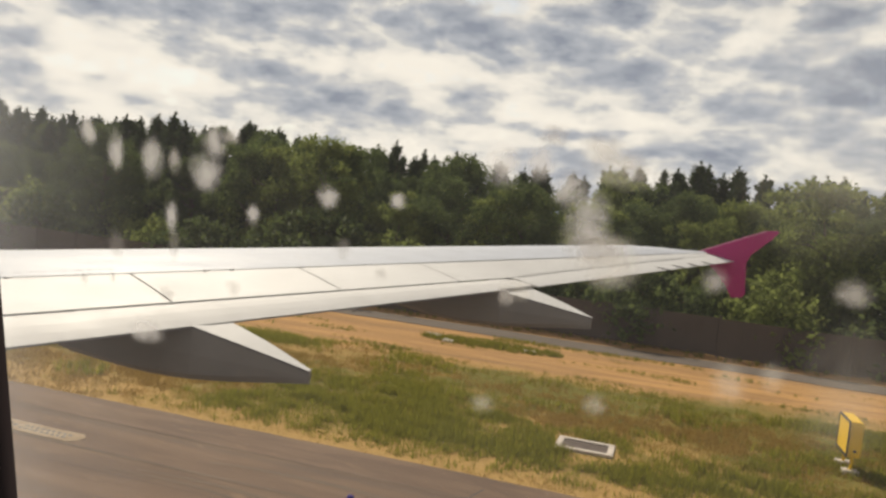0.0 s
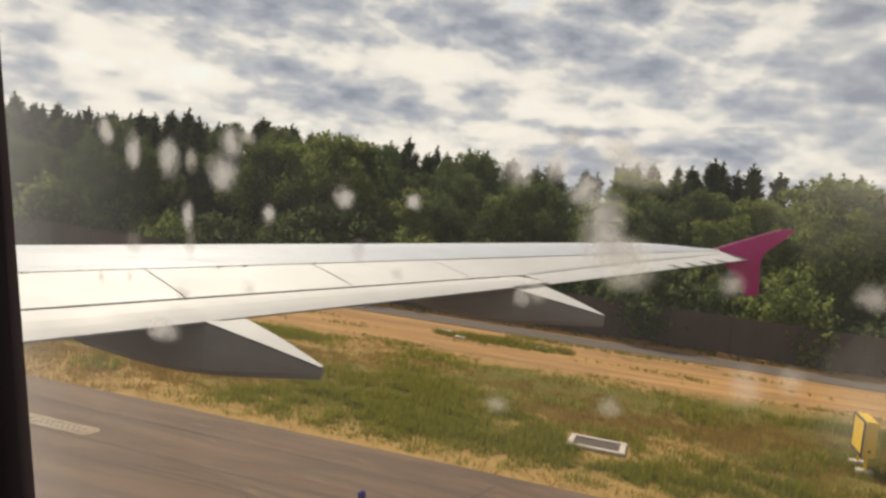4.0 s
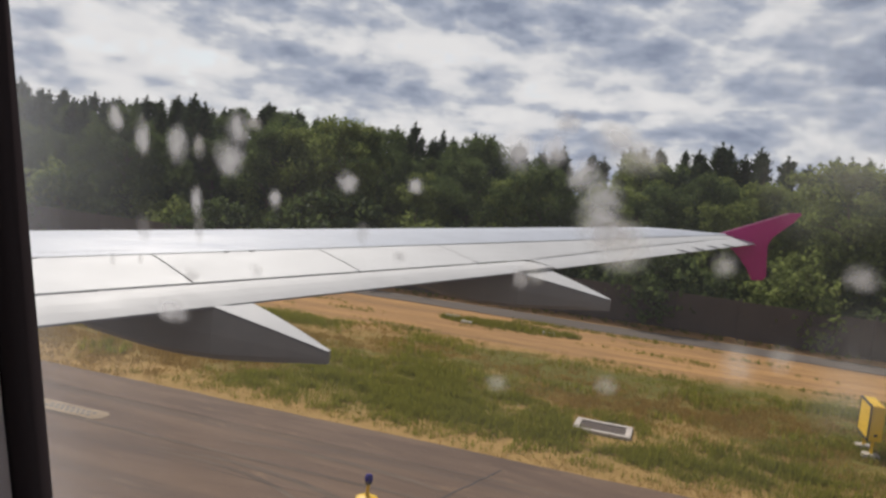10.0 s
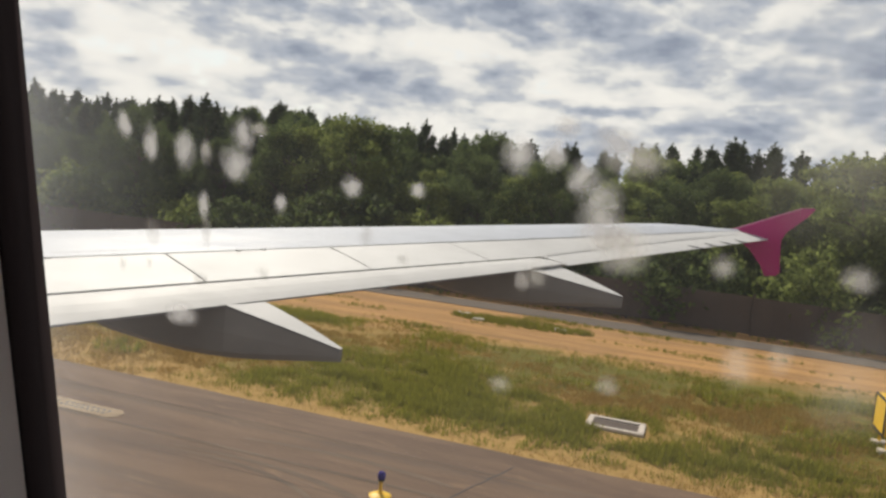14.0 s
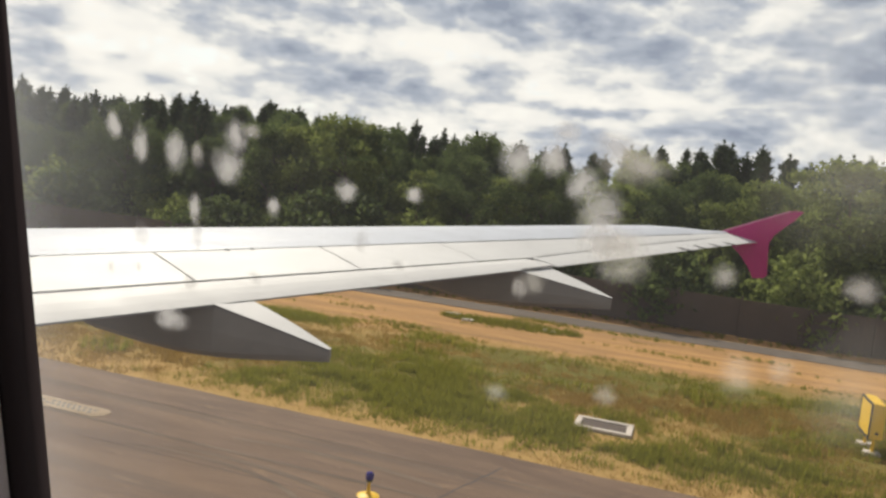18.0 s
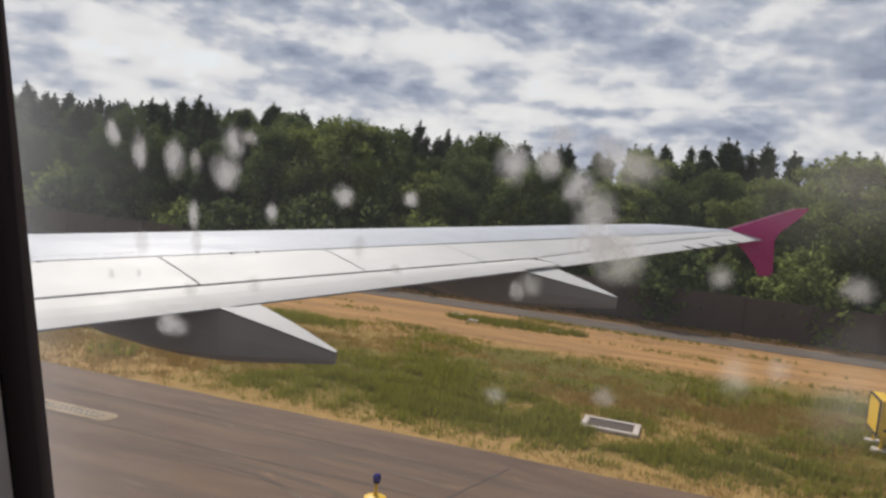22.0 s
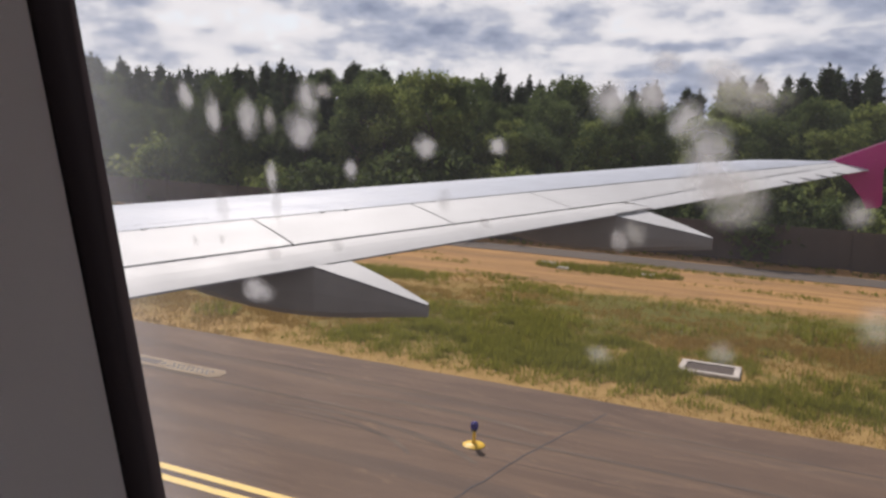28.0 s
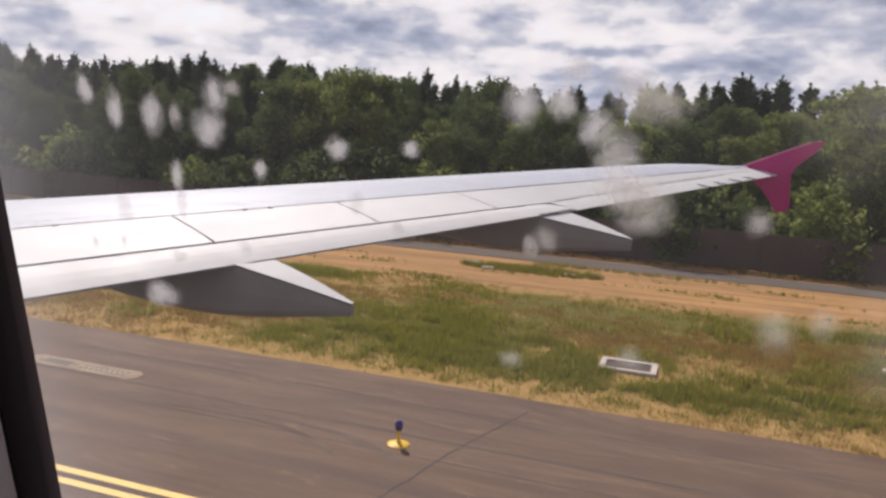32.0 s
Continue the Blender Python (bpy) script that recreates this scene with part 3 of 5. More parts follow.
def te(y):           # trailing edge of the flap
    return Vector((-5.54 + 0.42 * y, y, 3.316 + 0.0552 * y))


def te_out(y):       # trailing edge of aileron and tip
    return Vector((-6.51 + 0.507 * y, y, 2.988 + 0.0849 * y))


def sp(y):           # rear edge of the spoilers
    return Vector((-5.99 + 0.42 * y, y, 3.494 + 0.0416 * y))


def hinge(y):        # front edge of the spoilers
    return Vector((-8.32 + 0.596 * y, y, 3.392 + 0.0660 * y))


def crest(y):        # highest line of the wing's upper skin
    x, z = -11.15 + 0.752 * y, 3.32 + 0.0777 * y
    if y > 13.6:
        u = y - 13.6
        x += 0.14 * u * u
        z -= 0.042 * u * u
    return Vector((x, y, z))


def chord_rest(y):
    return 1.1 - 0.045 * y


def section(y):
    h, c = hinge(y), crest(y)
    f = chord_rest(y)
    t = 0.60 - 0.032 * y
    m1 = (h + c) / 2 + Vector((0, 0, 0.022))
    le = c + Vector((-f, 0, -0.30 * t - 0.03))
    return [h + Vector((-0.016, 0, 0.0)), m1, c, c + Vector((-0.35 * f, 0, -0.035)), c + Vector((-0.75 * f, 0, -0.12)), le,
            c + Vector((-0.8 * f, 0, -0.75 * t)), c + Vector((-0.1 * f, 0, -t)), h + Vector((0, 0, -0.85 * t)), h + Vector((0.02, 0, -0.05))]


ys = [0.15 + 0.6 * i for i in range(25)] + [14.9, 15.2]


def sheet(rows):
    bm = bmesh.new()
    vs = [[bm.verts.new(p) for p in r] for r in rows]
    for a, b in zip(vs, vs[1:]):
        for i in range(len(a) - 1):
            bm.faces.new((a[i], a[i + 1], b[i + 1], b[i]))
    return bm


upper = on_plane(part("upper_skin", sheet([section(y)[:6] for y in ys]), WING_GREY, None, "glossy pale grey upper wing skin", True))
on_plane(part("lower_skin", sheet([section(y)[5:] for y in ys]), WING_GREY, None, "pale grey lower wing skin", True))


def skin_panel(name, corners, thick, mat, label="", steps=6, gap=0.006, crown=0.0, lines=None):
    """A thin plate between a front line (a to b) and a rear line (d to c), shrunk by a gap on each side."""
    if lines:
        a, b, c, d = lines[0](0), lines[0](1), lines[1](1), lines[1](0)
    else:
        a, b, c, d = corners
    bm = bmesh.new()
    grid = []
    across = 4
    for i in range(steps + 1):
        s = i / steps
        row = []
        for j in range(across + 1):
            t = j / across
            p = lines[0](s).lerp(lines[1](s), t) if lines else (a.lerp(b, s)).lerp(d.lerp(c, s), t)
            p = p + Vector((0, 0, crown * math.sin(math.pi * t)))
            row.append(p)
        grid.append(row)
    la, lb = (grid[-1][0] - grid[0][0]).length, (grid[0][-1] - grid[0][0]).length
    va, vb = (grid[-1][0] - grid[0][0]) / la, (grid[0][-1] - grid[0][0]) / lb
    for row, sgn in ((grid[0], 1), (grid[-1], -1)):
        for j, p in enumerate(row):
            row[j] = p + va * gap * sgn
    for row in grid:
        row[0] = row[0] + vb * gap
        row[-1] = row[-1] - vb * gap
    up = [[bm.verts.new(p) for p in row] for row in grid]
    dn = [[bm.verts.new(p - Vector((0, 0, thick * (1 - 0.75 * j / across)))) for j, p in enumerate(row)] for row in grid]
    for i in range(steps):
        for j in range(across):
            bm.faces.new((up[i][j], up[i + 1][j], up[i + 1][j + 1], up[i][j + 1]))
            bm.faces.new((dn[i][j + 1], dn[i + 1][j + 1], dn[i + 1][j], dn[i][j]))
        bm.faces.new((up[i][0], dn[i][0], dn[i + 1][0], up[i + 1][0]))
        bm.faces.new((up[i][across], up[i + 1][across], dn[i + 1][across], dn[i][across]))
    for j in range(across):
        bm.faces.new((up[0][j], up[0][j + 1], dn[0][j + 1], dn[0][j]))
        bm.faces.new((up[steps][j], dn[steps][j], dn[steps][j + 1], up[steps][j + 1]))
    return on_plane(part(name, bm, mat, None, label))


on_plane(part("hinge_seal", sheet([[hinge(y) + Vector((-0.007 - 0.0006 * y, 0, 0.006)), hinge(y) + Vector((0.004 + 0.0004 * y, 0, 0.005))] for y in [0.3 + 0.6 * i for i in range(24)]]), SEAL, None, "dark rubber strip along the hinge line"))
bounds = [(2.2, 1.9), (6.02, 5.32), (7.58, 7.03), (9.06, 8.80)]
for (h0, s0), (h1, s1) in zip(bounds, bounds[1:]):
    skin_panel("spoiler", (hinge(h0), hinge(h1), sp(s1), sp(s0)), 0.035, WHITE, "white spoiler panel", crown=0.006)
for h0, s0 in bounds:
    rows = []
    for i in range(9):
        t = i / 8
        p = hinge(h0).lerp(sp(s0), t) + Vector((0, 0, 0.009 + 0.002 * math.sin(math.pi * t)))
        rows.append([p + Vector((0, -0.005, 0)), p + Vector((0, 0.005, 0))])
    bm = sheet(rows)
    bmesh.ops.solidify(bm, geom=bm.faces[:], thickness=0.003)
    on_plane(part("panel_joint", bm, SEAL, None, "dark joint between spoiler panels"))
skin_panel("root_panel", (hinge(0.2), hinge(2.2), sp(1.9), sp(0.2)), 0.035, WHITE, "white wing root panel")
drop = Vector((0, 0, -0.012))
skin_panel("flap", (sp(0.2) + drop, sp(9.62) + drop, te(9.62), te(0.2)), 0.05, FLAP_WHITE, "white wing flap", steps=14, gap=0.005, crown=0.02)
skin_panel("flap_cove", (sp(0.2) + Vector((-0.1, 0, -0.05)), sp(9.7) + Vector((-0.1, 0, -0.05)), sp(9.7) + Vector((0.1, 0, -0.05)), sp(0.2) + Vector((0.1, 0, -0.05))), 0.02, GAP, "dark gap between spoilers and flap", steps=10)
skin_panel("hinge_gap", (hinge(0.2) + Vector((-0.06, 0, -0.045)), hinge(14.6) + Vector((-0.06, 0, -0.045)), hinge(14.6) + Vector((0.03, 0, -0.05)), hinge(0.2) + Vector((0.03, 0, -0.05))), 0.02, GAP, "dark hinge gap", steps=12)


def mid_out(y):      # joint between outer skin and aileron
    return hinge(y).lerp(te_out(y), 0.65 - 0.30 * (y - 9.78) / 5.0)


skin_panel("outer_skin", None, 0.03, WHITE, "white outer wing skin", steps=12, crown=0.004,
           lines=(lambda s: hinge(9.06 + 5.84 * s), lambda s: mid_out(8.80 + 6.1 * s) if s > 0.15 else sp(8.80 + 6.1 * s)))
aileron = skin_panel("aileron", None, 0.03, WHITE, "white aileron", steps=12, crown=0.006,
           lines=(lambda s: mid_out(9.80 + 5.1 * s), lambda s: te_out(9.84 + 5.1 * s)))
skin_panel("tip_skin", (hinge(14.88), crest(15.25), te_out(15.32), te_out(14.95)), 0.04, WHITE, "white wing tip skin", steps=4)
on_plane(part("aileron_joint", sheet([[mid_out(y) + Vector((-0.008, 0, 0.012)), mid_out(y) + Vector((0.008, 0, 0.012))] for y in [9.9 + 0.35 * i for i in range(13)]]), SEAL, None, "dark joint in front of the aileron"))
on_plane(part("trailing_edge_strip", sheet([[te(y) + Vector((0.003, 0, -0.002)), te(y) + Vector((0.001, 0, -0.013))] for y in [0.3 + 0.5 * i for i in range(19)]]), SEAL, None, "thin dark strip along the flap's edge"))
for y in (5.15, 6.66, 6.90):
    p = hinge(y)
    on_plane(part("hinge_bracket", box(p.x - 0.01, p.x + 0.025, p.y - 0.03, p.y + 0.03, p.z - 0.01, p.z + 0.010), STEEL, None, "small grey hinge bracket"))
p = te(7.25) + Vector((-0.16, 0, 0.03))
on_plane(part("flap_fitting", box(p.x - 0.025, p.x + 0.025, p.y - 0.015, p.y + 0.015, p.z - 0.02, p.z + 0.008), STEEL, None, "small dark fitting on the flap"))
bm = sheet([[te(8.93 + 0.17 * i) + Vector((-0.05, 0, 0.010)), te(8.93 + 0.17 * i) + Vector((0.02, 0, 0.004))] for i in range(5)])
on_plane(part("flap_end_gap", bm, GAP, None, "dark gap between flap end and fairing"))
lower = [te_out(9.9) + Vector((-0.06, 0, -0.016)), te_out(15.2) + Vector((-0.06, 0, -0.016)), hinge(15.0) + Vector((0, 0, -0.12)), hinge(9.9) + Vector((0, 0, -0.22))]
bm = bmesh.new()
bm.faces.new([bm.verts.new(p) for p in lower])
bmesh.ops.solidify(bm, geom=bm.faces[:], thickness=0.01)
on_plane(part("lower_skin", bm, WING_GREY, None, "grey lower wing skin"))
lower = [te(0.2) + Vector((-0.08, 0, -0.022)), te(9.6) + Vector((-0.08, 0, -0.022)), hinge(9.6) + Vector((0, 0, -0.28)), hinge(0.2) + Vector((0, 0, -0.45))]
bm = bmesh.new()
bm.faces.new([bm.verts.new(p) for p in lower])
bmesh.ops.solidify(bm, geom=bm.faces[:], thickness=0.01)
on_plane(part("lower_skin", bm, WING_GREY, None, "grey lower wing skin"))


def fairing(yc, half, front, near_te, far_te, tail, keel):
    """A canoe-shaped flap track fairing: front rows (x, top, bottom, width), then tapering straight from the flap's edge to the tail."""
    xt, zt_tail, w_tail = tail
    rows = [(x, zt, zt, w, w) for x, zt, w in front]
    for x in (near_te[0], far_te[0], *(far_te[0] + (xt - far_te[0]) * q for q in (0.2, 0.4, 0.6, 0.8)), xt):
        un = max(0.0, (x - near_te[0]) / (xt - near_te[0]))
        uf = (x - far_te[0]) / (xt - far_te[0])
        uf = uf * 0.7 if uf < 0 else uf
        dome, wide = 0.012 * math.sin(math.pi * max(0.0, uf)), 0.05 * math.sin(math.pi * max(0.0, uf))
        rows.append((x, near_te[1] + (zt_tail - near_te[1]) * un + 0.3 * dome, far_te[1] + (zt_tail - far_te[1]) * uf + dome, 1 + (w_tail - 1) * un, 1 + (w_tail - 1) * max(0.0, uf) + wide))
    rings = []
    for x, zn, zf, wn, wf in rows:
        zb = keel(x)
        n, f = half * wn, half * wf
        k = min(0.05, (zn - zb) * 0.3)
        rings.append([Vector((x, yc - n, zn)), Vector((x, yc - n * 1.02, zb + (zn - zb) * 0.5)), Vector((x, yc - n * 0.94, zb + k)), Vector((x, yc - n * 0.6, zb)),
                      Vector((x, yc + f * 0.6, zb)), Vector((x, yc + f * 0.94, zb + k)), Vector((x, yc + f * 1.02, zb + (zf - zb) * 0.5)), Vector((x, yc + f, zf))])
    body = on_plane(part("flap_track_fairing", loft(rings), FAIRING_SHADE, None, "canoe-shaped white flap track fairing, shade painted into its sides and belly", False))
    # only upward faces keep the white; sides and belly carry painted shade
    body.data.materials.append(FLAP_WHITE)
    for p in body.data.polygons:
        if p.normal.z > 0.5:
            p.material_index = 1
    edge = [Vector((r[0].x, r[0].y - 0.003, r[0].z - 0.004)) for r in rings[-7:]]
    bm = bmesh.new()
    vs = [(bm.verts.new(p), bm.verts.new(p - Vector((0, 0, 0.010)))) for p in edge]
    for p, q in zip(vs, vs[1:]):
        bm.faces.new((p[0], q[0], q[1], p[1]))
    bmesh.ops.solidify(bm, geom=bm.faces[:], thickness=0.002)
    on_plane(part("edge_seal", bm, SEAL, None, "thin grey seal along the fairing's top edge"), body)


def keel_line(points):
    def at(x):
        for (x0, z0), (x1, z1) in zip(points, points[1:]):
            if x <= x1:
                return z0 + (z1 - z0) * max(0.0, (x - x0) / (x1 - x0))
        return points[-1][1]
    return at


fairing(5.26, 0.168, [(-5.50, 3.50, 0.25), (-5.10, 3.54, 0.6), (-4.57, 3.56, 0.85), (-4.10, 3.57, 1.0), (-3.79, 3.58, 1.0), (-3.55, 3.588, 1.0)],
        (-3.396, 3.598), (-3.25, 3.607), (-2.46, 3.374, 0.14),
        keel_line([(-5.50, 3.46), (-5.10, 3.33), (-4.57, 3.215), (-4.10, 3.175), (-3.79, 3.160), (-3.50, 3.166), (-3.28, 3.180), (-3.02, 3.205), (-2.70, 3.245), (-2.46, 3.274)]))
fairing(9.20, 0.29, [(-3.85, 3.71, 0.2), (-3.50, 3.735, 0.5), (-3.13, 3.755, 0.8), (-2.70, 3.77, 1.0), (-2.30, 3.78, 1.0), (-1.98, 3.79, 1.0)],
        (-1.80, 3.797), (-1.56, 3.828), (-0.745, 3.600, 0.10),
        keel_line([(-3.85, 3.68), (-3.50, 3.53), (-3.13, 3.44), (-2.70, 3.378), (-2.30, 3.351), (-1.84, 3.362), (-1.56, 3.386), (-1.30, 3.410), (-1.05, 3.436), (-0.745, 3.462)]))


def wingtip_fence():
    out = [(0.58, 4.40), (0.95, 4.565), (1.35, 4.745), (1.73, 4.910), (1.93, 4.935), (1.97, 4.915), (1.84, 4.745), (1.66, 4.575), (1.52, 4.44),
           (1.455, 4.29), (1.47, 4.05), (1.50, 3.70), (1.44, 3.63), (1.25, 3.61), (1.15, 3.80), (0.97, 4.02), (0.74, 4.22)]
    cx = sum(u for u, v in out) / len(out)
    bm = bmesh.new()
    mid = 4.30
    ins = []
    for side in (0, 1, 2):
        row = []
        for u, v in out:
            lean = 0.02 * abs(v - mid)
            du, dv, dy = ((0.0, 0.0, 0.0), (0.012, 0.0, 0.028), (0.0, 0.0, 0.05))[side]
            su = cx + (u - cx) * (1 - (0.06 if side == 1 else 0.0))
            row.append(bm.verts.new((su if side == 1 else cx + (u - cx) * (1 if side == 1 else 0.985 if side == 2 else 0.985), 15.28 + lean + (0.0, 0.025, 0.05)[side], v)))
        ins.append(row)
    n = len(out)
    bm.faces.new(ins[0][::-1])
    bm.faces.new(ins[2])
    for a, b in ((0, 1), (1, 2)):
        for i in range(n):
            bm.faces.new((ins[a][i], ins[a][(i + 1) % n], ins[b][(i + 1) % n], ins[b][i]))
    blade = on_plane(part("wingtip_fence", bm, PINK, None, "magenta painted arrow-shaped wingtip fence"))
    # thin pale strip that paints the highlight along the upper leading edge
    rim = [Vector((u, 15.275 + 0.02 * abs(v - mid), v + 0.004)) for u, v in out[:4]]
    bm = sheet([[p + Vector((-0.006, 0, 0.004)), p + Vector((0.012, -0.004, -0.016))] for p in rim])
    on_plane(part("leading_edge", bm, PINK_HIGHLIGHT, None, "pale painted highlight along the wingtip fence's leading edge"), blade)


wingtip_fence()
for i in range(4):
    y = 12.9 + 0.48 * i
    p = te_out(y)
    on_plane(part("static_discharger", tube(p + Vector((-0.16, 0, 0.035)), p + Vector((0.08, 0.0, 0.012)), 0.012, 0.006, 6), BLACK_METAL, None, "thin dark static discharger"), aileron)
# faded stencil bars on the wing skin, in front of the spoilers
rnd = random.Random(5)
u = 4.75
while u < 6.0:
    w = rnd.uniform(0.03, 0.06)
    p, q = hinge(u), hinge(u + w)
    off = Vector((-0.13, 0, 0.030))
    bm = bmesh.new()
    vs = [bm.verts.new(v) for v in (p + off, q + off, q + off + Vector((0.022, 0, -0.004)), p + off + Vector((0.022, 0, -0.004)))]
    bm.faces.new(vs)
    bmesh.ops.solidify(bm, geom=bm.faces[:], thickness=0.002)
    on_plane(part("stencil_bar", bm, STENCIL, None, "faded grey stencil bar"), upper)
    u += w + rnd.uniform(0.03, 0.06)

# main landing gear under the wing root
for gx in (-5.25,):
    on_plane(part("gear_strut", tube((gx, 1.2, 0.5), (gx, 1.2, 3.3), 0.12, 0.16, 12), STEEL, None, "steel landing gear strut"))
    for gy in (0.85, 1.55):
        rings = []
        for dy, r in ((-0.2, 0.35), (-0.19, 0.52), (-0.12, 0.58), (0.12, 0.58), (0.19, 0.52), (0.2, 0.35)):
            rings.append([Vector((gx + r * math.cos(a * math.pi / 12), gy + dy, 0.58 + r * math.sin(a * math.pi / 12))) for a in range(24)])
        wheel = on_plane(part("wheel", loft(rings), TYRE, None, "black aircraft tyre"))
        on_plane(part("rim", tube((gx, gy - 0.17, 0.58), (gx, gy + 0.17, 0.58), 0.30, 0.30, 20), STEEL, None, "dull metal wheel rim"), wheel)

# ---------- cabin side wall and window ----------
LEAN = math.tan(radians(10.5))
EYE_Z = 4.65


def wall_y(z, off=0.0):
    return 0.18 - (z - EYE_Z) * LEAN + off


def ring_points(x0, x1, z0, z1, r, n=10):
    pts = []
    for cx, cz, a0 in ((x1 - r, z1 - r, 0), (x0 + r, z1 - r, 90), (x0 + r, z0 + r, 180), (x1 - r, z0 + r, 270)):
        for i in range(n + 1):
            a = radians(a0 + 90 * i / n)
            pts.append((cx + r * math.cos(a), cz + r * math.sin(a)))
    return pts


WX0, WX1, WZ0, WZ1 = -0.2036, 0.12, 4.44, 4.87
inner = ring_points(WX0, WX1, WZ0, WZ1, 0.075)
seal = ring_points(WX0 - 0.0012, WX1 + 0.0012, WZ0 - 0.0012, WZ1 + 0.0012, 0.0762)
wall_out = ring_points(-0.53, 0.53, 4.22, 5.04, 0.02)


def frame_ring(a, b, off_a, off_b, depth):
    """A ring between two outlines, with its inner edge turned outwards by a depth."""
    bm = bmesh.new()
    va = [bm.verts.new((x, wall_y(z, off_a), z)) for x, z in a]
    vb = [bm.verts.new((x, wall_y(z, off_b), z)) for x, z in b]
    vc = [bm.verts.new((x, wall_y(z, off_a + depth), z)) for x, z in a]
    vd = [bm.verts.new((x, wall_y(z, off_b + depth), z)) for x, z in b]
    n = len(a)
    for i in range(n):
        j = (i + 1) % n
        for p, q in ((va, vb), (vb, vd), (vd, vc), (vc, va)):
            bm.faces.new((p[i], p[j], q[j], q[i]))
    return bm


on_plane(part("cabin_wall", frame_ring(seal, wall_out, 0.004, -0.010, 0.012), PANEL, None, "grey plastic cabin side panel", False))
on_plane(part("window_seal", frame_ring(inner, seal, 0.003, 0.002, 0.015), RUBBER, None, "black rubber window seal", True))
bm = bmesh.new()
outl = ring_points(WX0 - 0.002, WX1 + 0.002, WZ0 - 0.002, WZ1 + 0.002, 0.077)
bm.faces.new([bm.verts.new((x, wall_y(z, 0.0195), z)) for x, z in outl])
pane = on_plane(part("window_pane", bm, PANE, None, "dirty scratched acrylic window pane"))
pane.visible_shadow = False


def fuselage():
    """The round hull, open at its rows of windows, with closed ends and a cabin floor."""
    cy, cz, r = -1.64, 4.05, 1.98
    cols = [-14.045 + 0.265 * i for i in range(87)]
    angs = [radians(a) for a in (-90, -70, -50, -30, -10, 4.9, 11.7, 23.5, 29.2, 45, 60, 75, 90, 105, 120, 135, 150.8, 156.5, 168.3, 175.1, 190, 210, 230, 250)]
    na = len(angs)
    bm = bmesh.new()
    rings = [[bm.verts.new((x, cy + r * math.cos(a), cz + r * math.sin(a))) for a in angs] for x in cols]
    for i in range(len(cols) - 1):
        xm = (cols[i] + cols[i + 1]) / 2
        for j in range(na):
            k = (j + 1) % na
            if j in (6, 17) and i % 2 == 0:
                continue
            if abs(xm) < 0.53 and j in (5, 6, 7):
                continue
            bm.faces.new((rings[i][j], rings[i + 1][j], rings[i + 1][k], rings[i][k]))
    bm.faces.new(rings[0])
    bm.faces.new(rings[-1][::-1])
    on_plane(part("fuselage", bm, HULL, None, "white round fuselage hull", False))
    on_plane(part("cabin_floor", box(-14.0, 8.7, -3.5, 0.18, 3.36, 3.42), PANEL, None, "grey cabin floor"))


fuselage()


def water_mark(x, z, size_x, size_z, mat, label, turn=0.0):
    """A dried drop on the pane at x and height z."""
    bm = bmesh.new()
    bmesh.ops.create_circle(bm, cap_ends=True, segments=20, radius=1.0)
    ob = part("water_mark", bm, mat)
    tagged(ob, label, "stain", "marks on the window pane")
    ob.matrix_world = Matrix.Translation((x, wall_y(z, 0.017), z)) @ pose(0, 0, 0, 90 + 10.5, 0, 0) @ pose(0, 0, 0, 0, 0, turn) @ Matrix.Diagonal((size_x * 1.55, size_z * 1.55, 1, 1))
    return ob


PALE, FAINT, GREY = "pale dried water mark on the window pane", "faint hazy smear on the window pane", "small grey grease spot on the window pane"
# place x, z, half width, half height, turn
pale_drops = [(-0.1652, 4.7058, 0.0028, 0.0039, 15), (-0.1557, 4.7010, 0.0026, 0.0054, 0), (-0.1434, 4.6996, 0.0033, 0.0057, 0), (-0.1256, 4.6972, 0.0047, 0.0053, 0),
              (-0.1228, 4.7059, 0.0035, 0.0044, 0), (-0.0881, 4.6939, 0.0031, 0.0031, 20), (-0.0680, 4.6948, 0.0023, 0.0020, 0), (-0.1108, 4.6867, 0.0019, 0.0029, 0),
              (-0.1372, 4.6834, 0.0020, 0.0043, 0), (-0.0408, 4.7065, 0.0041, 0.0046, 0), (-0.0318, 4.7075, 0.0034, 0.0040, 0), (-0.0240, 4.7024, 0.0034, 0.0045, -25),
              (-0.0193, 4.6975, 0.0050, 0.0050, 0), (-0.0190, 4.6925, 0.0050, 0.0048, 0), (-0.1475, 4.6481, 0.0053, 0.0042, 0)]
thin_drops = [(-0.1358, 4.6997, 0.0021, 0.0033, 0), (-0.1175, 4.7075, 0.0026, 0.0020, 0), (-0.0290, 4.7142, 0.0032, 0.0025, 0), (-0.0160, 4.7110, 0.0060, 0.0036, -20), (-0.0099, 4.7078, 0.0034, 0.0038, 0),
              (-0.0165, 4.6885, 0.0070, 0.0045, 0), (-0.0125, 4.6850, 0.0066, 0.0060, 0), (0.0118, 4.6836, 0.0027, 0.0030, 0), (-0.0378, 4.6736, 0.0019, 0.0027, 0), (0.0412, 4.6846, 0.0037, 0.0031, 0)]
smears = [(-0.0130, 4.7085, 0.0090, 0.0052, -15), (-0.0122, 4.6849, 0.0057, 0.0057, 0), (-0.0344, 4.6756, 0.0029, 0.0029, 0), (0.0181, 4.6596, 0.0042, 0.0051, 0), (0.0275, 4.6625, 0.0028, 0.0033, 0),
          (-0.0129, 4.6487, 0.0030, 0.0027, 0), (-0.0420, 4.6436, 0.0031, 0.0025, 0)]
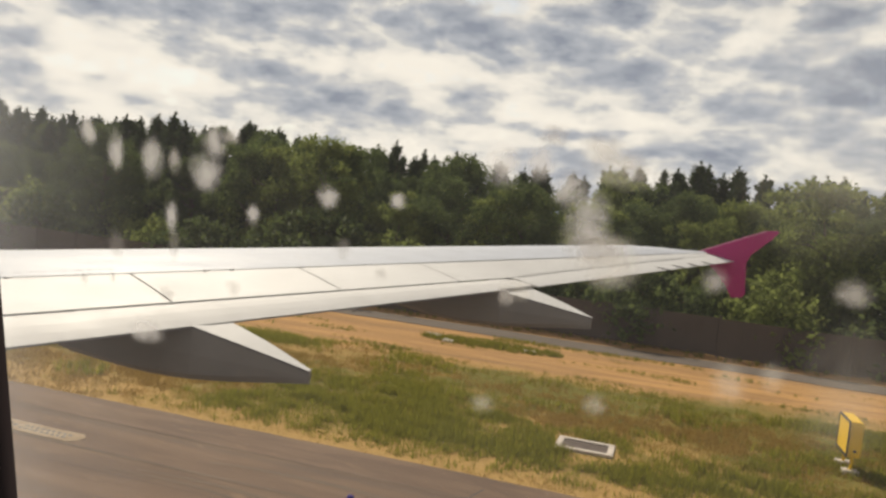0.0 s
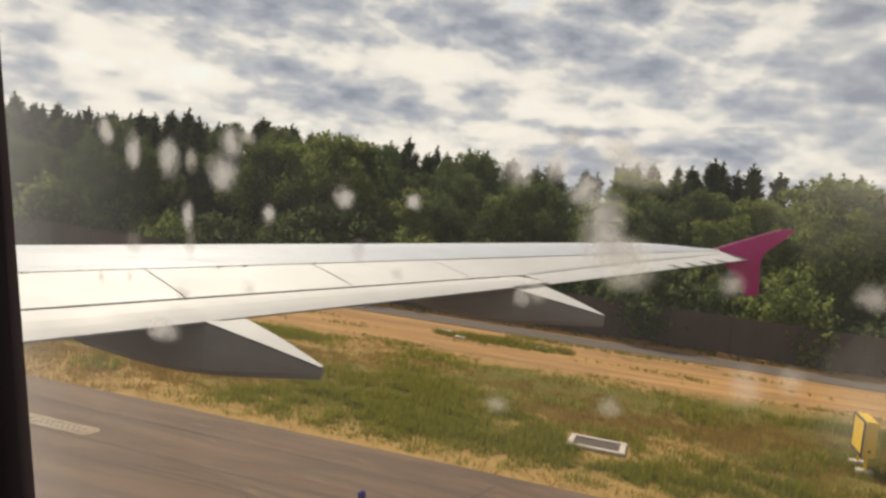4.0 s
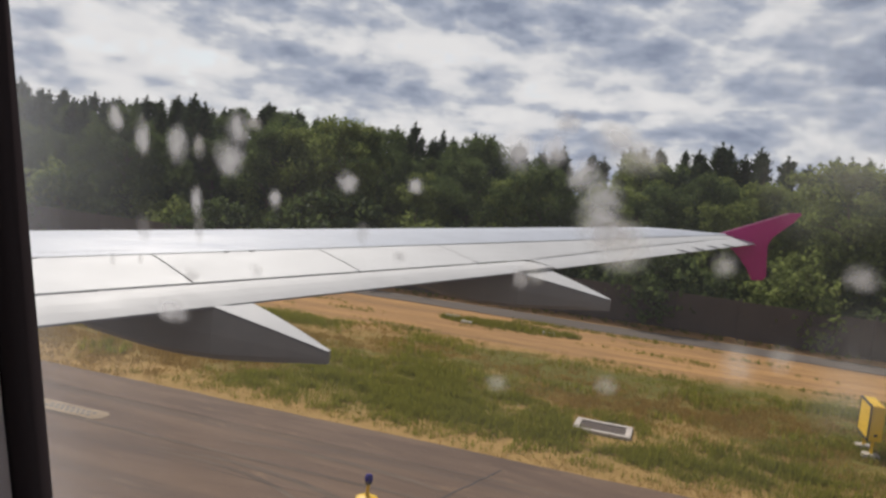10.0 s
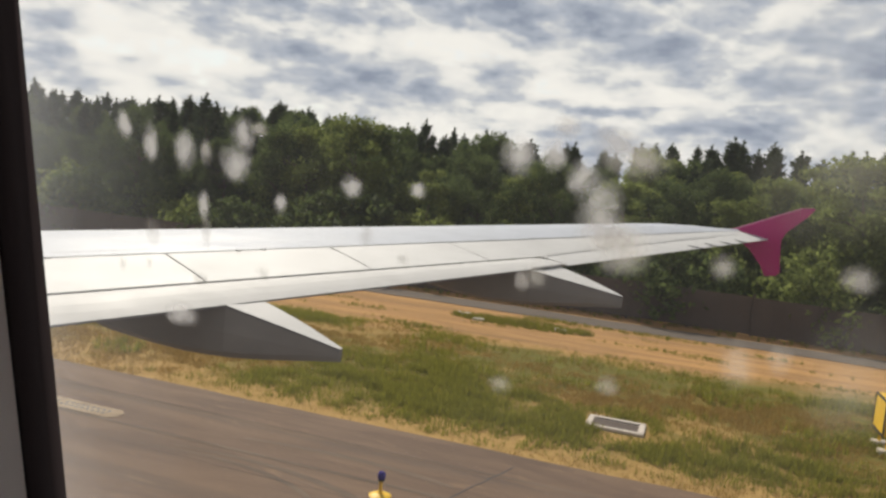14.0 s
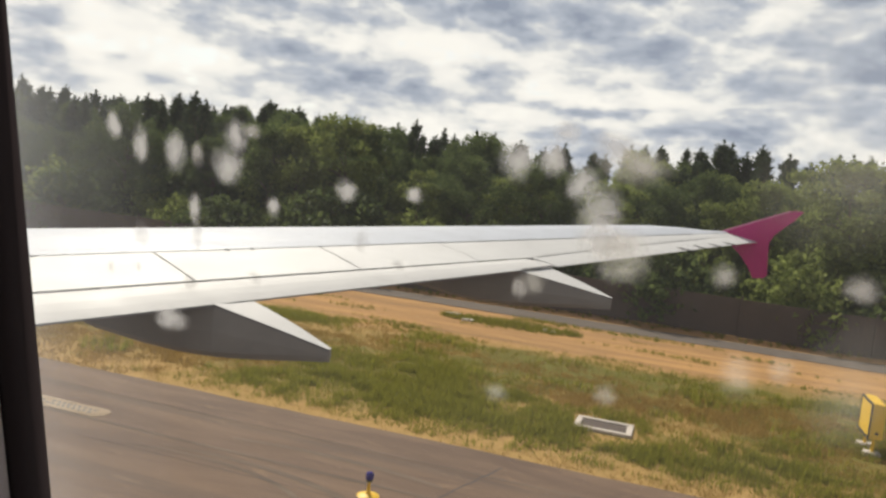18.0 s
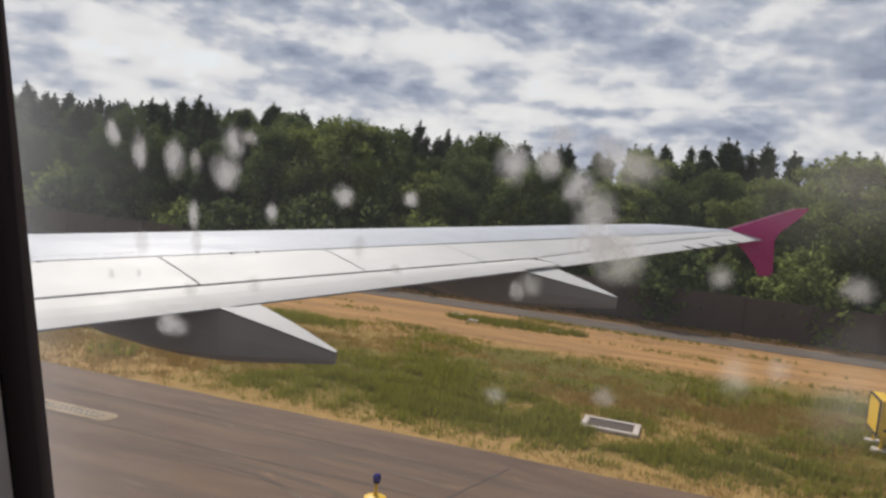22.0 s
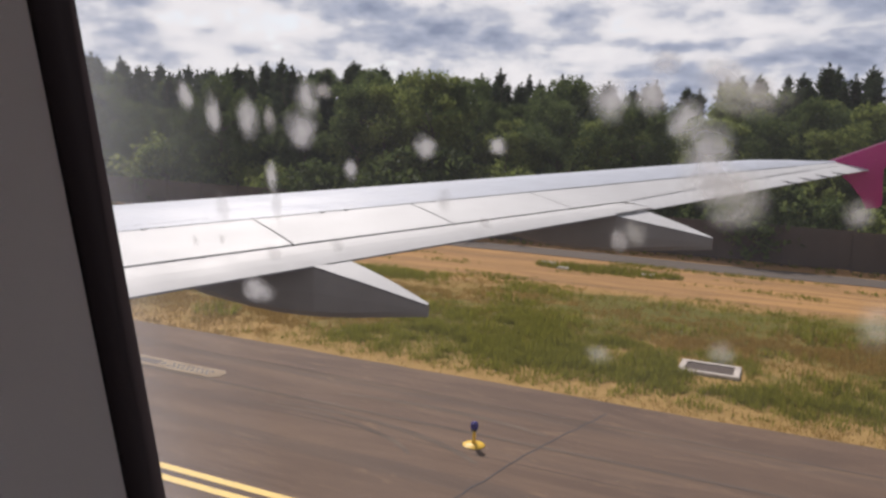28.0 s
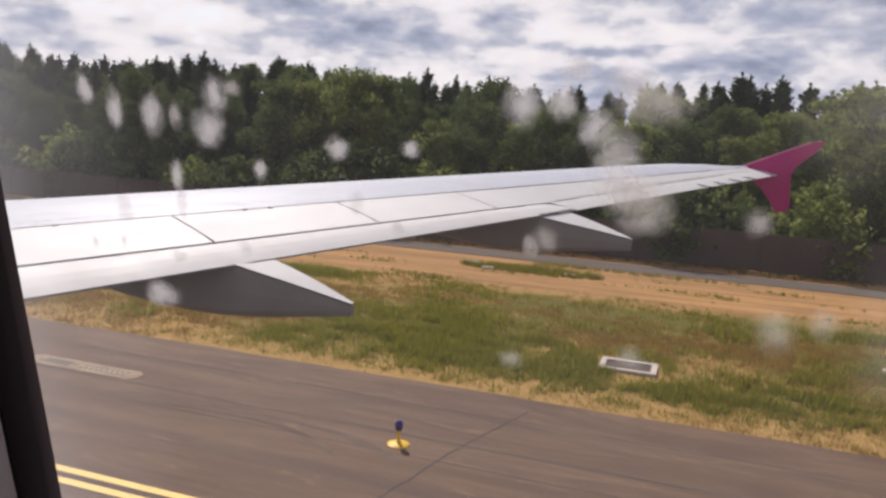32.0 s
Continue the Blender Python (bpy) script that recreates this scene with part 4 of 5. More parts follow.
broad_smears = [(0.0430, 4.6640, 0.0085, 0.0125, 0), (0.0440, 4.6560, 0.0100, 0.0100, 30), (0.0260, 4.7360, 0.0100, 0.0160, 0), (0.0440, 4.7240, 0.0130, 0.0230, 0), (0.0330, 4.7080, 0.0160, 0.0140, 0)]
grease_spots = [(-0.1693, 4.6613, 0.0013, 0.0020, 0), (-0.1588, 4.6631, 0.0010, 0.0016, 0), (-0.1570, 4.6733, 0.0027, 0.0042, 0), (-0.1367, 4.6753, 0.0020, 0.0050, 0), (-0.0834, 4.6804, 0.0024, 0.0029, 0),
                (-0.0720, 4.6749, 0.0017, 0.0017, 0), (-0.1172, 4.6651, 0.0022, 0.0022, 0), (-0.1398, 4.6604, 0.0026, 0.0022, 0)]
for rows, mat, text in ((pale_drops, MARK_PALE, PALE), (thin_drops, MARK_FAINT, PALE), (smears, MARK_HAZE, FAINT), (broad_smears, MARK_VEIL, FAINT), (grease_spots, MARK_GREY, GREY)):
    for px, pz, sx, sz, turn in rows:
        water_mark(px, pz, sx, sz, mat, text, turn)


# ---------- taxiway furniture ----------
def edge_light(x, y):
    t = empty("taxiway_edge_light", (x, y, 0), "blue taxiway edge light on a yellow stem and base plate", "airfield light", "taxiway edge lights")
    prof = [(0.16, 0.0), (0.17, 0.012), (0.13, 0.03), (0.05, 0.045), (0.035, 0.06)]
    part("base_plate", loft([[Vector((r * math.cos(a * math.pi / 10), r * math.sin(a * math.pi / 10), z)) for a in range(20)] for r, z in prof]), YELLOW_METAL, t, "yellow round base plate")
    stem = part("stem", tube((0, 0, 0.05), (0, 0, 0.24), 0.028, 0.024), YELLOW_METAL, t, "yellow stem")
    part("collar", tube((0, 0, 0.235), (0, 0, 0.265), 0.05, 0.055), BLACK_METAL, stem, "black collar")
    prof = [(0.05, 0.262), (0.062, 0.29), (0.060, 0.34), (0.045, 0.37), (0.01, 0.38)]
    part("lens", loft([[Vector((r * math.cos(a * math.pi / 8), r * math.sin(a * math.pi / 8), z)) for a in range(16)] for r, z in prof]), BLUE_LENS, t, "dark blue glass lens", True)


edge_light(-4.0, 10.35)
for lx in (16.5, 37.0, 57.5, 78.0, 98.5, 119.0):
    edge_light(lx, 10.35)


def concrete_frame(name, x0, x1, y0, y1, wall, z, label, grate_mat, bars):
    t = empty(name, ((x0 + x1) / 2, (y0 + y1) / 2, 0), label, "drain cover", "drain covers")
    cx, cy = (x0 + x1) / 2, (y0 + y1) / 2
    for a, b, c, d in ((x0, x1, y0, y0 + wall), (x0, x1, y1 - wall, y1), (x0, x0 + wall, y0 + wall, y1 - wall), (x1 - wall, x1, y0 + wall, y1 - wall)):
        part("kerb", box(a - cx, b - cx, c - cy, d - cy, -0.1, z, 0.012), CONCRETE, t, "pale concrete kerb")
    n = bars
    part("cover", box(x0 + wall - cx, x1 - wall - cx, y0 + wall - cy, y1 - wall - cy, -0.1, z - 0.03), grate_mat, t, "dark recessed cover")
    for i in range(n):
        gx = x0 + wall + (x1 - x0 - 2 * wall) * (i + 0.5) / n - cx
        part("grate_bar", box(gx - 0.012, gx + 0.012, y0 + wall - cy, y1 - wall - cy, z - 0.03, z - 0.012), STEEL, t)


concrete_frame("inspection_pit", -1.75, -0.55, 15.9, 16.75, 0.13, 0.045, "square concrete inspection pit with a dark cover in dry grass", RUSTY, 0)


def drain_channel(x, y):
    t = empty("drain_channel", (x, y, 0), "long dusty tan concrete drain slab with slots in the asphalt", "drain cover", "drain covers")
    slab = part("slab", prism([(-1.3, -0.10), (-1.16, -0.23), (1.16, -0.23), (1.3, -0.10), (1.3, 0.10), (1.16, 0.23), (-1.16, 0.23), (-1.3, 0.10)], lambda u, v, w: (u, v, w), -0.08, 0.008), SLAB, t, "dusty tan concrete slab")
    part("hatch", box(-0.90, -0.26, -0.10, 0.10, -0.02, 0.012, 0.004), RUSTY, slab, "dark brown steel hatch")
    for hx in (-1.00, -0.16):
        part("lifting_hole", box(hx - 0.045, hx + 0.045, -0.05, 0.05, -0.02, 0.011, 0.004), BLACK_METAL, slab)
    for i in range(9):
        for v in (-0.062, 0.062):
            gx = 0.02 + 0.118 * i + (0.03 if v > 0 else 0.0)
            part("drain_slot", box(gx - 0.03, gx + 0.03, v - 0.034, v + 0.034, -0.02, 0.011), BLACK_METAL, slab)


drain_channel(-10.7, 11.07)


def guidance_sign(x, y):
    t = empty("guidance_sign", (x, y, 0), "yellow metal taxiway guidance sign seen edge-on in grass", "airfield sign")
    cab = part("cabinet", box(-0.13, 0.13, -0.05, 0.95, 0.36, 1.12, 0.02), YELLOW_METAL, t, "yellow sheet-metal cabinet")
    part("front_panel", box(-0.145, -0.132, -0.01, 0.91, 0.40, 1.08, 0.004), YELLOW_METAL, cab, "yellow front panel")
    for a, b, c, d in ((-0.055, 0.955, 1.08, 1.13), (-0.055, 0.955, 0.35, 0.40), (-0.055, -0.01, 0.40, 1.08), (0.91, 0.955, 0.40, 1.08)):
        part("frame_bar", box(-0.158, -0.132, a, b, c, d, 0.004), BLACK_METAL, cab, "black frame bar")
    for fy in (0.1, 0.8):
        part("leg", tube((0, fy, -0.03), (0, fy, 0.37), 0.035, 0.035), YELLOW_METAL, t, "yellow tubular leg")
        part("foot_block", box(-0.16, 0.16, fy - 0.14, fy + 0.14, -0.08, 0.07, 0.015), CONCRETE, t, "concrete foot block")
    part("latch", tube((0.0, -0.05, 0.5), (0.0, -0.065, 0.5), 0.03, 0.03), BLACK_METAL, cab, "black round latch")


guidance_sign(4.3, 18.0)
for bx, by, w in ((-7.9, 27.3, 0.28), (-7.1, 26.5, 0.20), (-4.2, 26.9, 0.24)):
    bm = box(bx - w, bx + w, by - 0.14, by + 0.14, -0.06, 0.04, 0.012)
    tagged(part("concrete_slab", bm, CONCRETE), "small white concrete slab lying on the sand", "slab", "slabs on the sand")


# ---------- the airfield behind: crossing taxiway, grass field and far buildings ----------
def field_material():
    m = Nodes("mown_grass_field")
    p = m.world_pos()
    strip = m.noise(0.035, 4, 0.55, m.scaled(p, (1.0, 0.25, 1)), 0.3)
    tuft = m.noise(0.9, 6, 0.7, p)
    col = m.mix(m.ramp(strip, [(0.42, 0.0), (0.56, 1.0)]), (0.110, 0.125, 0.026), (0.270, 0.215, 0.062))
    col = m.mix(m.math("MULTIPLY", tuft, 0.5), col, (0.080, 0.085, 0.020))
    return m.done(m.bsdf(col, 0.95, normal=m.bump(tuft, 0.5, 0.05), spec=0.1))


FIELD = field_material()
SHED_WALL = paint("pale_shed_wall", (0.52, 0.51, 0.49), 0.7, 0.25)
SHED_ROOF = paint("grey_shed_roof", (0.30, 0.30, 0.31), 0.6, 0.25)
WINDOW_DARK = paint("dark_window", (0.03, 0.035, 0.04), 0.2, 0.05)


def flat_sheet(name, x0, x1, y0, y1, z, mat, label, category, nx=24, ny=40):
    verts = [(x0 + (x1 - x0) * i / nx, y0 + (y1 - y0) * j / ny, z) for j in range(ny + 1) for i in range(nx + 1)]
    faces = [(j * (nx + 1) + i, j * (nx + 1) + i + 1, (j + 1) * (nx + 1) + i + 1, (j + 1) * (nx + 1) + i) for j in range(ny) for i in range(nx)]
    return tagged(new(name, mesh_of(name, verts, faces, mat)), label, category, kind="structure")


flat_sheet("grass_field", 165.5, 1400.0, -900.0, 900.0, -0.015, FIELD, "wide mown airfield grass in green and straw-yellow strips", "grass field")
flat_sheet("taxiway_branch", 112.0, 165.0, -420.0, -60.2, 0.0, ASPHALT, "dark asphalt taxiway crossing to the far apron", "taxiway")
flat_sheet("runway", 392.0, 437.0, -900.0, 900.0, 0.002, CONCRETE, "pale concrete runway beyond the grass field", "runway")


def curved_line(cx, cy, r, a0, a1, width, label):
    """A painted arc about a centre."""
    bm = bmesh.new()
    prev = None
    for i in range(41):
        a = radians(a0 + (a1 - a0) * i / 40)
        v = [bm.verts.new((cx + q * math.cos(a), cy + q * math.sin(a), 0.004)) for q in (r - width / 2, r + width / 2)]
        if prev:
            bm.faces.new((prev[0], v[0], v[1], prev[1]))
        prev = v
    tagged(part("edge_line", bm, YELLOW_LINE), label, "road marking", "taxiway edge lines", "structure")


for off in (0.0, 0.26):
    curved_line(120.0, -24.0, 31.35 + off, 90, 0, 0.13, "curved yellow taxiway edge line round the bend")
    bm = box(151.285 + off, 151.415 + off, -420.0, -24.0, 0.001, 0.004)
    tagged(part("edge_line", bm, YELLOW_LINE), "solid yellow painted taxiway edge line", "road marking", "taxiway edge lines", "structure")
curved_line(100.0, -40.0, 38.0, 88, 0, 0.30, "broad yellow taxiway centre line in the bend")


def marker_post(x, y):
    t = empty("marker_post", (x, y, 0), "thin white marker post in the airfield grass", "post", "marker posts")
    part("post", tube((0, 0, -0.05), (0, 0, 1.0), 0.06, 0.05, 8), PANEL, t)
    part("cap", tube((0, 0, 1.0), (0, 0, 1.06), 0.065, 0.04, 8), PANEL, t)


def field_sign(x, y):
    t = empty("field_sign", (x, y, 0), "yellow taxiway sign board standing in the grass", "airfield sign", "field signs")
    part("board", box(-0.12, 0.12, -1.2, 1.2, 0.3, 1.1, 0.02), YELLOW_METAL, t, "plain yellow board")
    for fy in (-0.9, 0.9):
        part("leg", tube((0, fy, -0.05), (0, fy, 0.32), 0.05, 0.05, 8), BLACK_METAL, t)


def shed(x, y, wide, deep, tall, label):
    """A long low airfield building with a shallow gable roof, doors and a row of windows."""
    t = empty("airfield_building", (x, y, 0), label, "building", "far airfield buildings")
    part("wall", box(-deep / 2, deep / 2, -wide / 2, wide / 2, -0.1, tall), SHED_WALL, t)
    rise = deep * 0.12
    part("roof", prism([(-deep / 2 - 0.5, tall), (0.0, tall + rise), (deep / 2 + 0.5, tall), (deep / 2 + 0.5, tall + 0.25), (0.0, tall + rise + 0.3), (-deep / 2 - 0.5, tall + 0.25)],
                       lambda u, v, w: (u, w, v), -wide / 2 - 0.4, wide / 2 + 0.4), SHED_ROOF, t, "grey sheet roof")
    n = max(3, int(wide / 6))
    for i in range(n):
        wy = -wide / 2 + wide * (i + 0.5) / n
        if i % 3 == 1:
            part("door", box(-deep / 2 - 0.06, -deep / 2, wy - 1.6, wy + 1.6, 0.0, min(3.4, tall * 0.8)), STEEL, t, "steel roller door")
        else:
            part("window", box(-deep / 2 - 0.05, -deep / 2, wy - 1.0, wy + 1.0, tall * 0.45, tall * 0.75), WINDOW_DARK, t, "dark window")


for px, py in ((214, -96), (232, -88), (205, -40), (262, -140)):
    marker_post(px, py)
for px, py in ((206, 22), (330, -60)):
    field_sign(px, py)
concrete_frame("inspection_pit", 168.4, 169.9, -58.0, -57.0, 0.14, 0.045, "square concrete inspection pit with a dark cover in dry grass", RUSTY, 0)
drain_channel(158.0, -52.0)
drain_channel(85.0, 11.07)
shed(250.0, 78.0, 9.0, 4.0, 3.2, "small white flat service hut beside the taxiway")
rs_far = random.Random(77)
for i in range(12):
    shed(760.0 + rs_far.uniform(-60, 120), -520.0 + 92.0 * i + rs_far.uniform(-18, 18), rs_far.uniform(40, 90), rs_far.uniform(16, 30), rs_far.uniform(5, 11), "long low pale airfield building far across the runway")


# ---------- grass and weeds ----------
def blades(name, count, seed, yrange, xrange, hrange, width, mat, label, keep):
    rs = np.random.RandomState(seed)
    verts, faces = [], []
    made = tries = 0
    while made < count and tries < count * 12:
        tries += 1
        x, y = rs.uniform(*xrange), rs.uniform(*yrange)
        p = keep(x, y)
        if rs.rand() > p:
            continue
        for _ in range(rs.randint(3, 7)):
            a = rs.uniform(0, 2 * math.pi)
            h = rs.uniform(*hrange) * (0.6 + 0.6 * p)
            lean = rs.uniform(0.05, 0.5) * h
            bx, by = x + rs.normal(0, 0.05), y + rs.normal(0, 0.05)
            w = width * rs.uniform(0.6, 1.3)
            ca, sa = math.cos(a), math.sin(a)
            k = len(verts)
            verts += [(bx - sa * w, by + ca * w, -0.05), (bx + sa * w, by - ca * w, -0.05), (bx + ca * lean, by + sa * lean, h - 0.03)]
            faces.append((k, k + 1, k + 2))
        made += 1
    ob = new(name, mesh_of(name, verts, faces, mat))
    return tagged(ob, label, "grass", kind="stuff")


def patch(x, y, s=0.16, o=0.0):
    return 0.5 + 0.9 * noise.noise(Vector((x * s * 0.55, y * s * 1.3, o))) + 0.35 * noise.noise(Vector((x * s * 3, y * s * 4, o + 3)))


def clear_of_pit(x, y):
    return 0.0 if -1.85 < x < -0.45 and 15.8 < y < 16.9 else 1.0


def clump(x, y, o):
    """Tussocks half a metre to a metre across."""
    return max(0.0, min(1.0, 0.42 + 1.5 * noise.noise(Vector((x * 1.1, y * 1.7, o))) + 0.9 * noise.noise(Vector((x * 2.7, y * 3.6, o + 5)))))


def keep_green(x, y):
    z = max(0.0, min(1.0, (y - 13.5) / 2.3)) * max(0.0, min(1.0, (23.6 - y) / 1.8))
    return max(0.0, min(1.0, (patch(x, y, 0.2, 1.7) - 0.20) * 2.2)) * z * (0.12 + 0.88 * clump(x, y, 2.3)) * clear_of_pit(x, y)


def keep_dry(x, y):
    z = 1.0 if y < 19 else max(0.0, (24.5 - y) / 5.5)
    return max(0.06, min(1.0, 1.0 - patch(x, y, 0.2, 1.7))) * z * (0.25 + 0.75 * clump(x, y, 7.7)) * clear_of_pit(x, y)


blades("green_grass", 46000, 11, (13.5, 24.2), (-24, 8), (0.07, 0.22), 0.011, GRASS_GREEN, "uneven green grass beside the taxiway", keep_green)
blades("dry_grass", 30000, 12, (13.35, 24.5), (-24, 8), (0.03, 0.13), 0.009, GRASS_DRY, "sparse dry straw-coloured grass beside the taxiway", keep_dry)
blades("tall_weeds", 2200, 14, (14.2, 22.5), (-24, 8), (0.16, 0.34), 0.016, GRASS_GREEN, "scattered taller green weeds in the grass", lambda x, y: max(0.0, noise.noise(Vector((x * 0.5, y * 0.8, 9)))) * clear_of_pit(x, y))
blades("sand_weeds", 2600, 15, (23.4, 29.0), (-24, 9), (0.05, 0.20), 0.014, GRASS_GREEN, "sparse weeds growing on the bare sand",
       lambda x, y: max(0.0, noise.noise(Vector((x * 0.30, y * 1.1, 21))) - 0.12) + (0.9 if (x + 5.6) ** 2 / 7.0 + (y - 26.9) ** 2 / 0.5 < 1 else 0.0))
blades("verge_grass", 5000, 13, (31.3, 36.0), (-50, 18), (0.08, 0.35), 0.03, GRASS_GREEN, "rough green grass along the fence", lambda x, y: 0.5 if y > 32.4 else 0.12)


# ---------- trees ----------
def leaf_cloud(rs, centres, radii, count, size, flat=1.0):
    """Small bent leaf sprays scattered over lobes."""
    which = rs.choice(len(centres), count, p=np.array(radii) ** 2 / np.sum(np.array(radii) ** 2))
    d = rs.normal(size=(count, 3))
    d /= np.linalg.norm(d, axis=1)[:, None]
    rad = np.array(radii)[which] * rs.uniform(0.2, 1.45, count) ** 0.8
    pos = np.array(centres)[which] + d * rad[:, None] * np.array([1, 1, flat])
    n = d + rs.normal(size=(count, 3)) * 0.6
    n /= np.linalg.norm(n, axis=1)[:, None]
    t = np.cross(n, rs.normal(size=(count, 3)))
    t /= np.linalg.norm(t, axis=1)[:, None]
    b = np.cross(n, t)
    s = size * rs.uniform(0.5, 1.35, count)[:, None]
    droop = n * s * 0.25
    v = np.stack([pos - t * s - droop, pos - b * s * 0.55, pos + t * s - droop, pos + b * s * 0.55], axis=1).reshape(-1, 3)
    f = np.arange(count * 4).reshape(-1, 4)
    return v, f


def limb_mesh(rs, height, r0, limbs, spread):
    verts, faces = [], []

    def seg(p0, p1, a, b, n=6):
        p0, p1 = Vector(p0), Vector(p1)
        q = (p1 - p0).to_track_quat("Z", "Y")
        k = len(verts)
        for p, r in ((p0, a), (p1, b)):
            for i in range(n):
                verts.append(p + q @ Vector((r * math.cos(2 * math.pi * i / n), r * math.sin(2 * math.pi * i / n), 0)))
        for i in range(n):
            faces.append((k + i, k + (i + 1) % n, k + n + (i + 1) % n, k + n + i))

    pts = [Vector((0, 0, -0.2))]
    for i in range(1, 5):
        pts.append(Vector((rs.uniform(-0.12, 0.12) * i, rs.uniform(-0.12, 0.12) * i, height * i / 4.2)))
    for i in range(4):
        seg(pts[i], pts[i + 1], r0 * (1 - i * 0.22), r0 * (1 - (i + 1) * 0.22))
    for i in range(limbs):
        z = rs.uniform(0.25, 0.85)
        k = min(3, int(z * 4))
        base = pts[k].lerp(pts[k + 1], z * 4 - k)
        a = rs.uniform(0, 6.28)
        tip = base + Vector((math.cos(a) * spread, math.sin(a) * spread, height * rs.uniform(0.1, 0.25))) * rs.uniform(0.6, 1.0)
        m = base.lerp(tip, 0.5) + Vector((0, 0, 0.15))
        seg(base, m, r0 * 0.35, r0 * 0.22, 5)
        seg(m, tip, r0 * 0.22, r0 * 0.06, 5)
    return verts, faces


def broad_tree(seed, height, width, leaves, mat, name="broadleaf_tree", label="leafy green broadleaf tree at the forest edge", low=0.12, size=0.088):
    rs = np.random.RandomState(seed)
    root = empty(name, (0, 0, 0), label, "tree" if height > 3.2 else "bush", "forest trees")
    v, f = limb_mesh(rs, height * 0.8, height * 0.022, 9, width * 0.4)
    tr = new("trunk", mesh_of("trunk", v, f, BARK, True))
    tr.parent = root
    cs, rr = [], []
    for i in range(60):
        z = rs.uniform(low, 0.97)
        env = math.sin(math.pi * min(1.0, (z * 0.80 + 0.14))) ** 0.6
        a, r = rs.uniform(0, 6.28), width / 2 * env * rs.uniform(0.25, 1.0)
        cs.append((r * math.cos(a), r * math.sin(a), z * height))
        rr.append(rs.uniform(0.06, 0.20) * width * (1.15 - 0.60 * z))
    v, f = leaf_cloud(rs, cs, rr, leaves, size, 0.8)
    cr = new("crown", mesh_of("crown", v, f.tolist(), mat))
    cr.parent = root
    return root


def pine_tree(seed, height, leaves, label="tall dark pine in the forest"):
    rs = np.random.RandomState(seed)
    root = empty("pine_tree", (0, 0, 0), label, "tree", "forest trees")
    v, f = limb_mesh(rs, height * 0.95, height * 0.014, 6, 0.7)
    tr = new("trunk", mesh_of("trunk", v, f, BARK, True))
    tr.parent = root
    # needle sprays along drooping whorled branches, thinning to a leader
    nb = 420
    zb = 0.10 + 0.87 * rs.uniform(0, 1, nb)
    ab = rs.uniform(0, 6.28, nb)
    side = 1 + 0.45 * np.sin(ab * 2 + seed) * np.sin(zb * 9 + seed * 1.7)
    lb = ((1 - zb) ** 0.70 * height * 0.185 + 0.08) * rs.uniform(0.30, 1.2, nb) * side
    which = rs.choice(nb, leaves, p=(lb + 0.08) / np.sum(lb + 0.08))
    u = rs.uniform(0.05, 1.0, leaves)
    d = lb[which] * u
    pos = np.stack([d * np.cos(ab[which]), d * np.sin(ab[which]), zb[which] * height + d * (0.80 - 0.15 * u)], axis=1)
    pos += rs.normal(size=(leaves, 3)) * 0.08
    top = rs.rand(leaves) < 0.005
    pos[top] = np.stack([rs.normal(0, 0.04, top.sum()), rs.normal(0, 0.04, top.sum()), height * rs.uniform(0.90, 1.03, top.sum())], axis=1)
    t = np.stack([np.cos(ab[which]), np.sin(ab[which]), rs.uniform(0.0, 1.1, leaves)], axis=1) + rs.normal(size=(leaves, 3)) * 0.30
    t /= np.linalg.norm(t, axis=1)[:, None]
    b = np.cross(t, rs.normal(size=(leaves, 3)))
    b /= np.linalg.norm(b, axis=1)[:, None]
    s = 0.145 * rs.uniform(0.6, 1.4, leaves)[:, None]
    v = np.stack([pos - t * s, pos - b * s * 0.38, pos + t * s, pos + b * s * 0.38], axis=1).reshape(-1, 3)
    f = np.arange(leaves * 4).reshape(-1, 4)
    cr = new("crown", mesh_of("crown", v, f.tolist(), NEEDLE))
    cr.parent = root
    return root


broads = [broad_tree(21, 7.0, 5.2, 19000, LEAF), broad_tree(22, 7.6, 4.6, 19000, LEAF), broad_tree(23, 6.4, 5.0, 19000, LEAF_LIGHT),
          broad_tree(24, 8.0, 5.4, 19000, LEAF), broad_tree(25, 6.8, 4.2, 19000, LEAF_LIGHT), broad_tree(26, 7.4, 4.0, 19000, LEAF)]
pines = [pine_tree(31, 9.0, 9500), pine_tree(32, 9.6, 9500), pine_tree(33, 8.4, 9500), pine_tree(34, 9.2, 9500)]
bushes = [broad_tree(41, 2.8, 3.2, 2600, LEAF_LIGHT, "bush", "bright green leafy bush behind the fence", 0.1, 0.12),
          broad_tree(42, 2.3, 3.0, 2400, LEAF, "bush", "green leafy bush behind the fence", 0.1, 0.12)]


def skyline(x, y):
    """Height that the tops reach, so that the wood rises towards the front of the plane."""
    k = x / y
    e = 0.072 + 0.036 * max(0.0, -0.28 - k) + 0.006 * math.sin(k * 9) + 0.014 * noise.noise(Vector((k * 7, 1.3, 0))) + 0.004 * max(0.0, min(1.0, (k + 0.10) / 0.32))
    return 4.7 + y * e


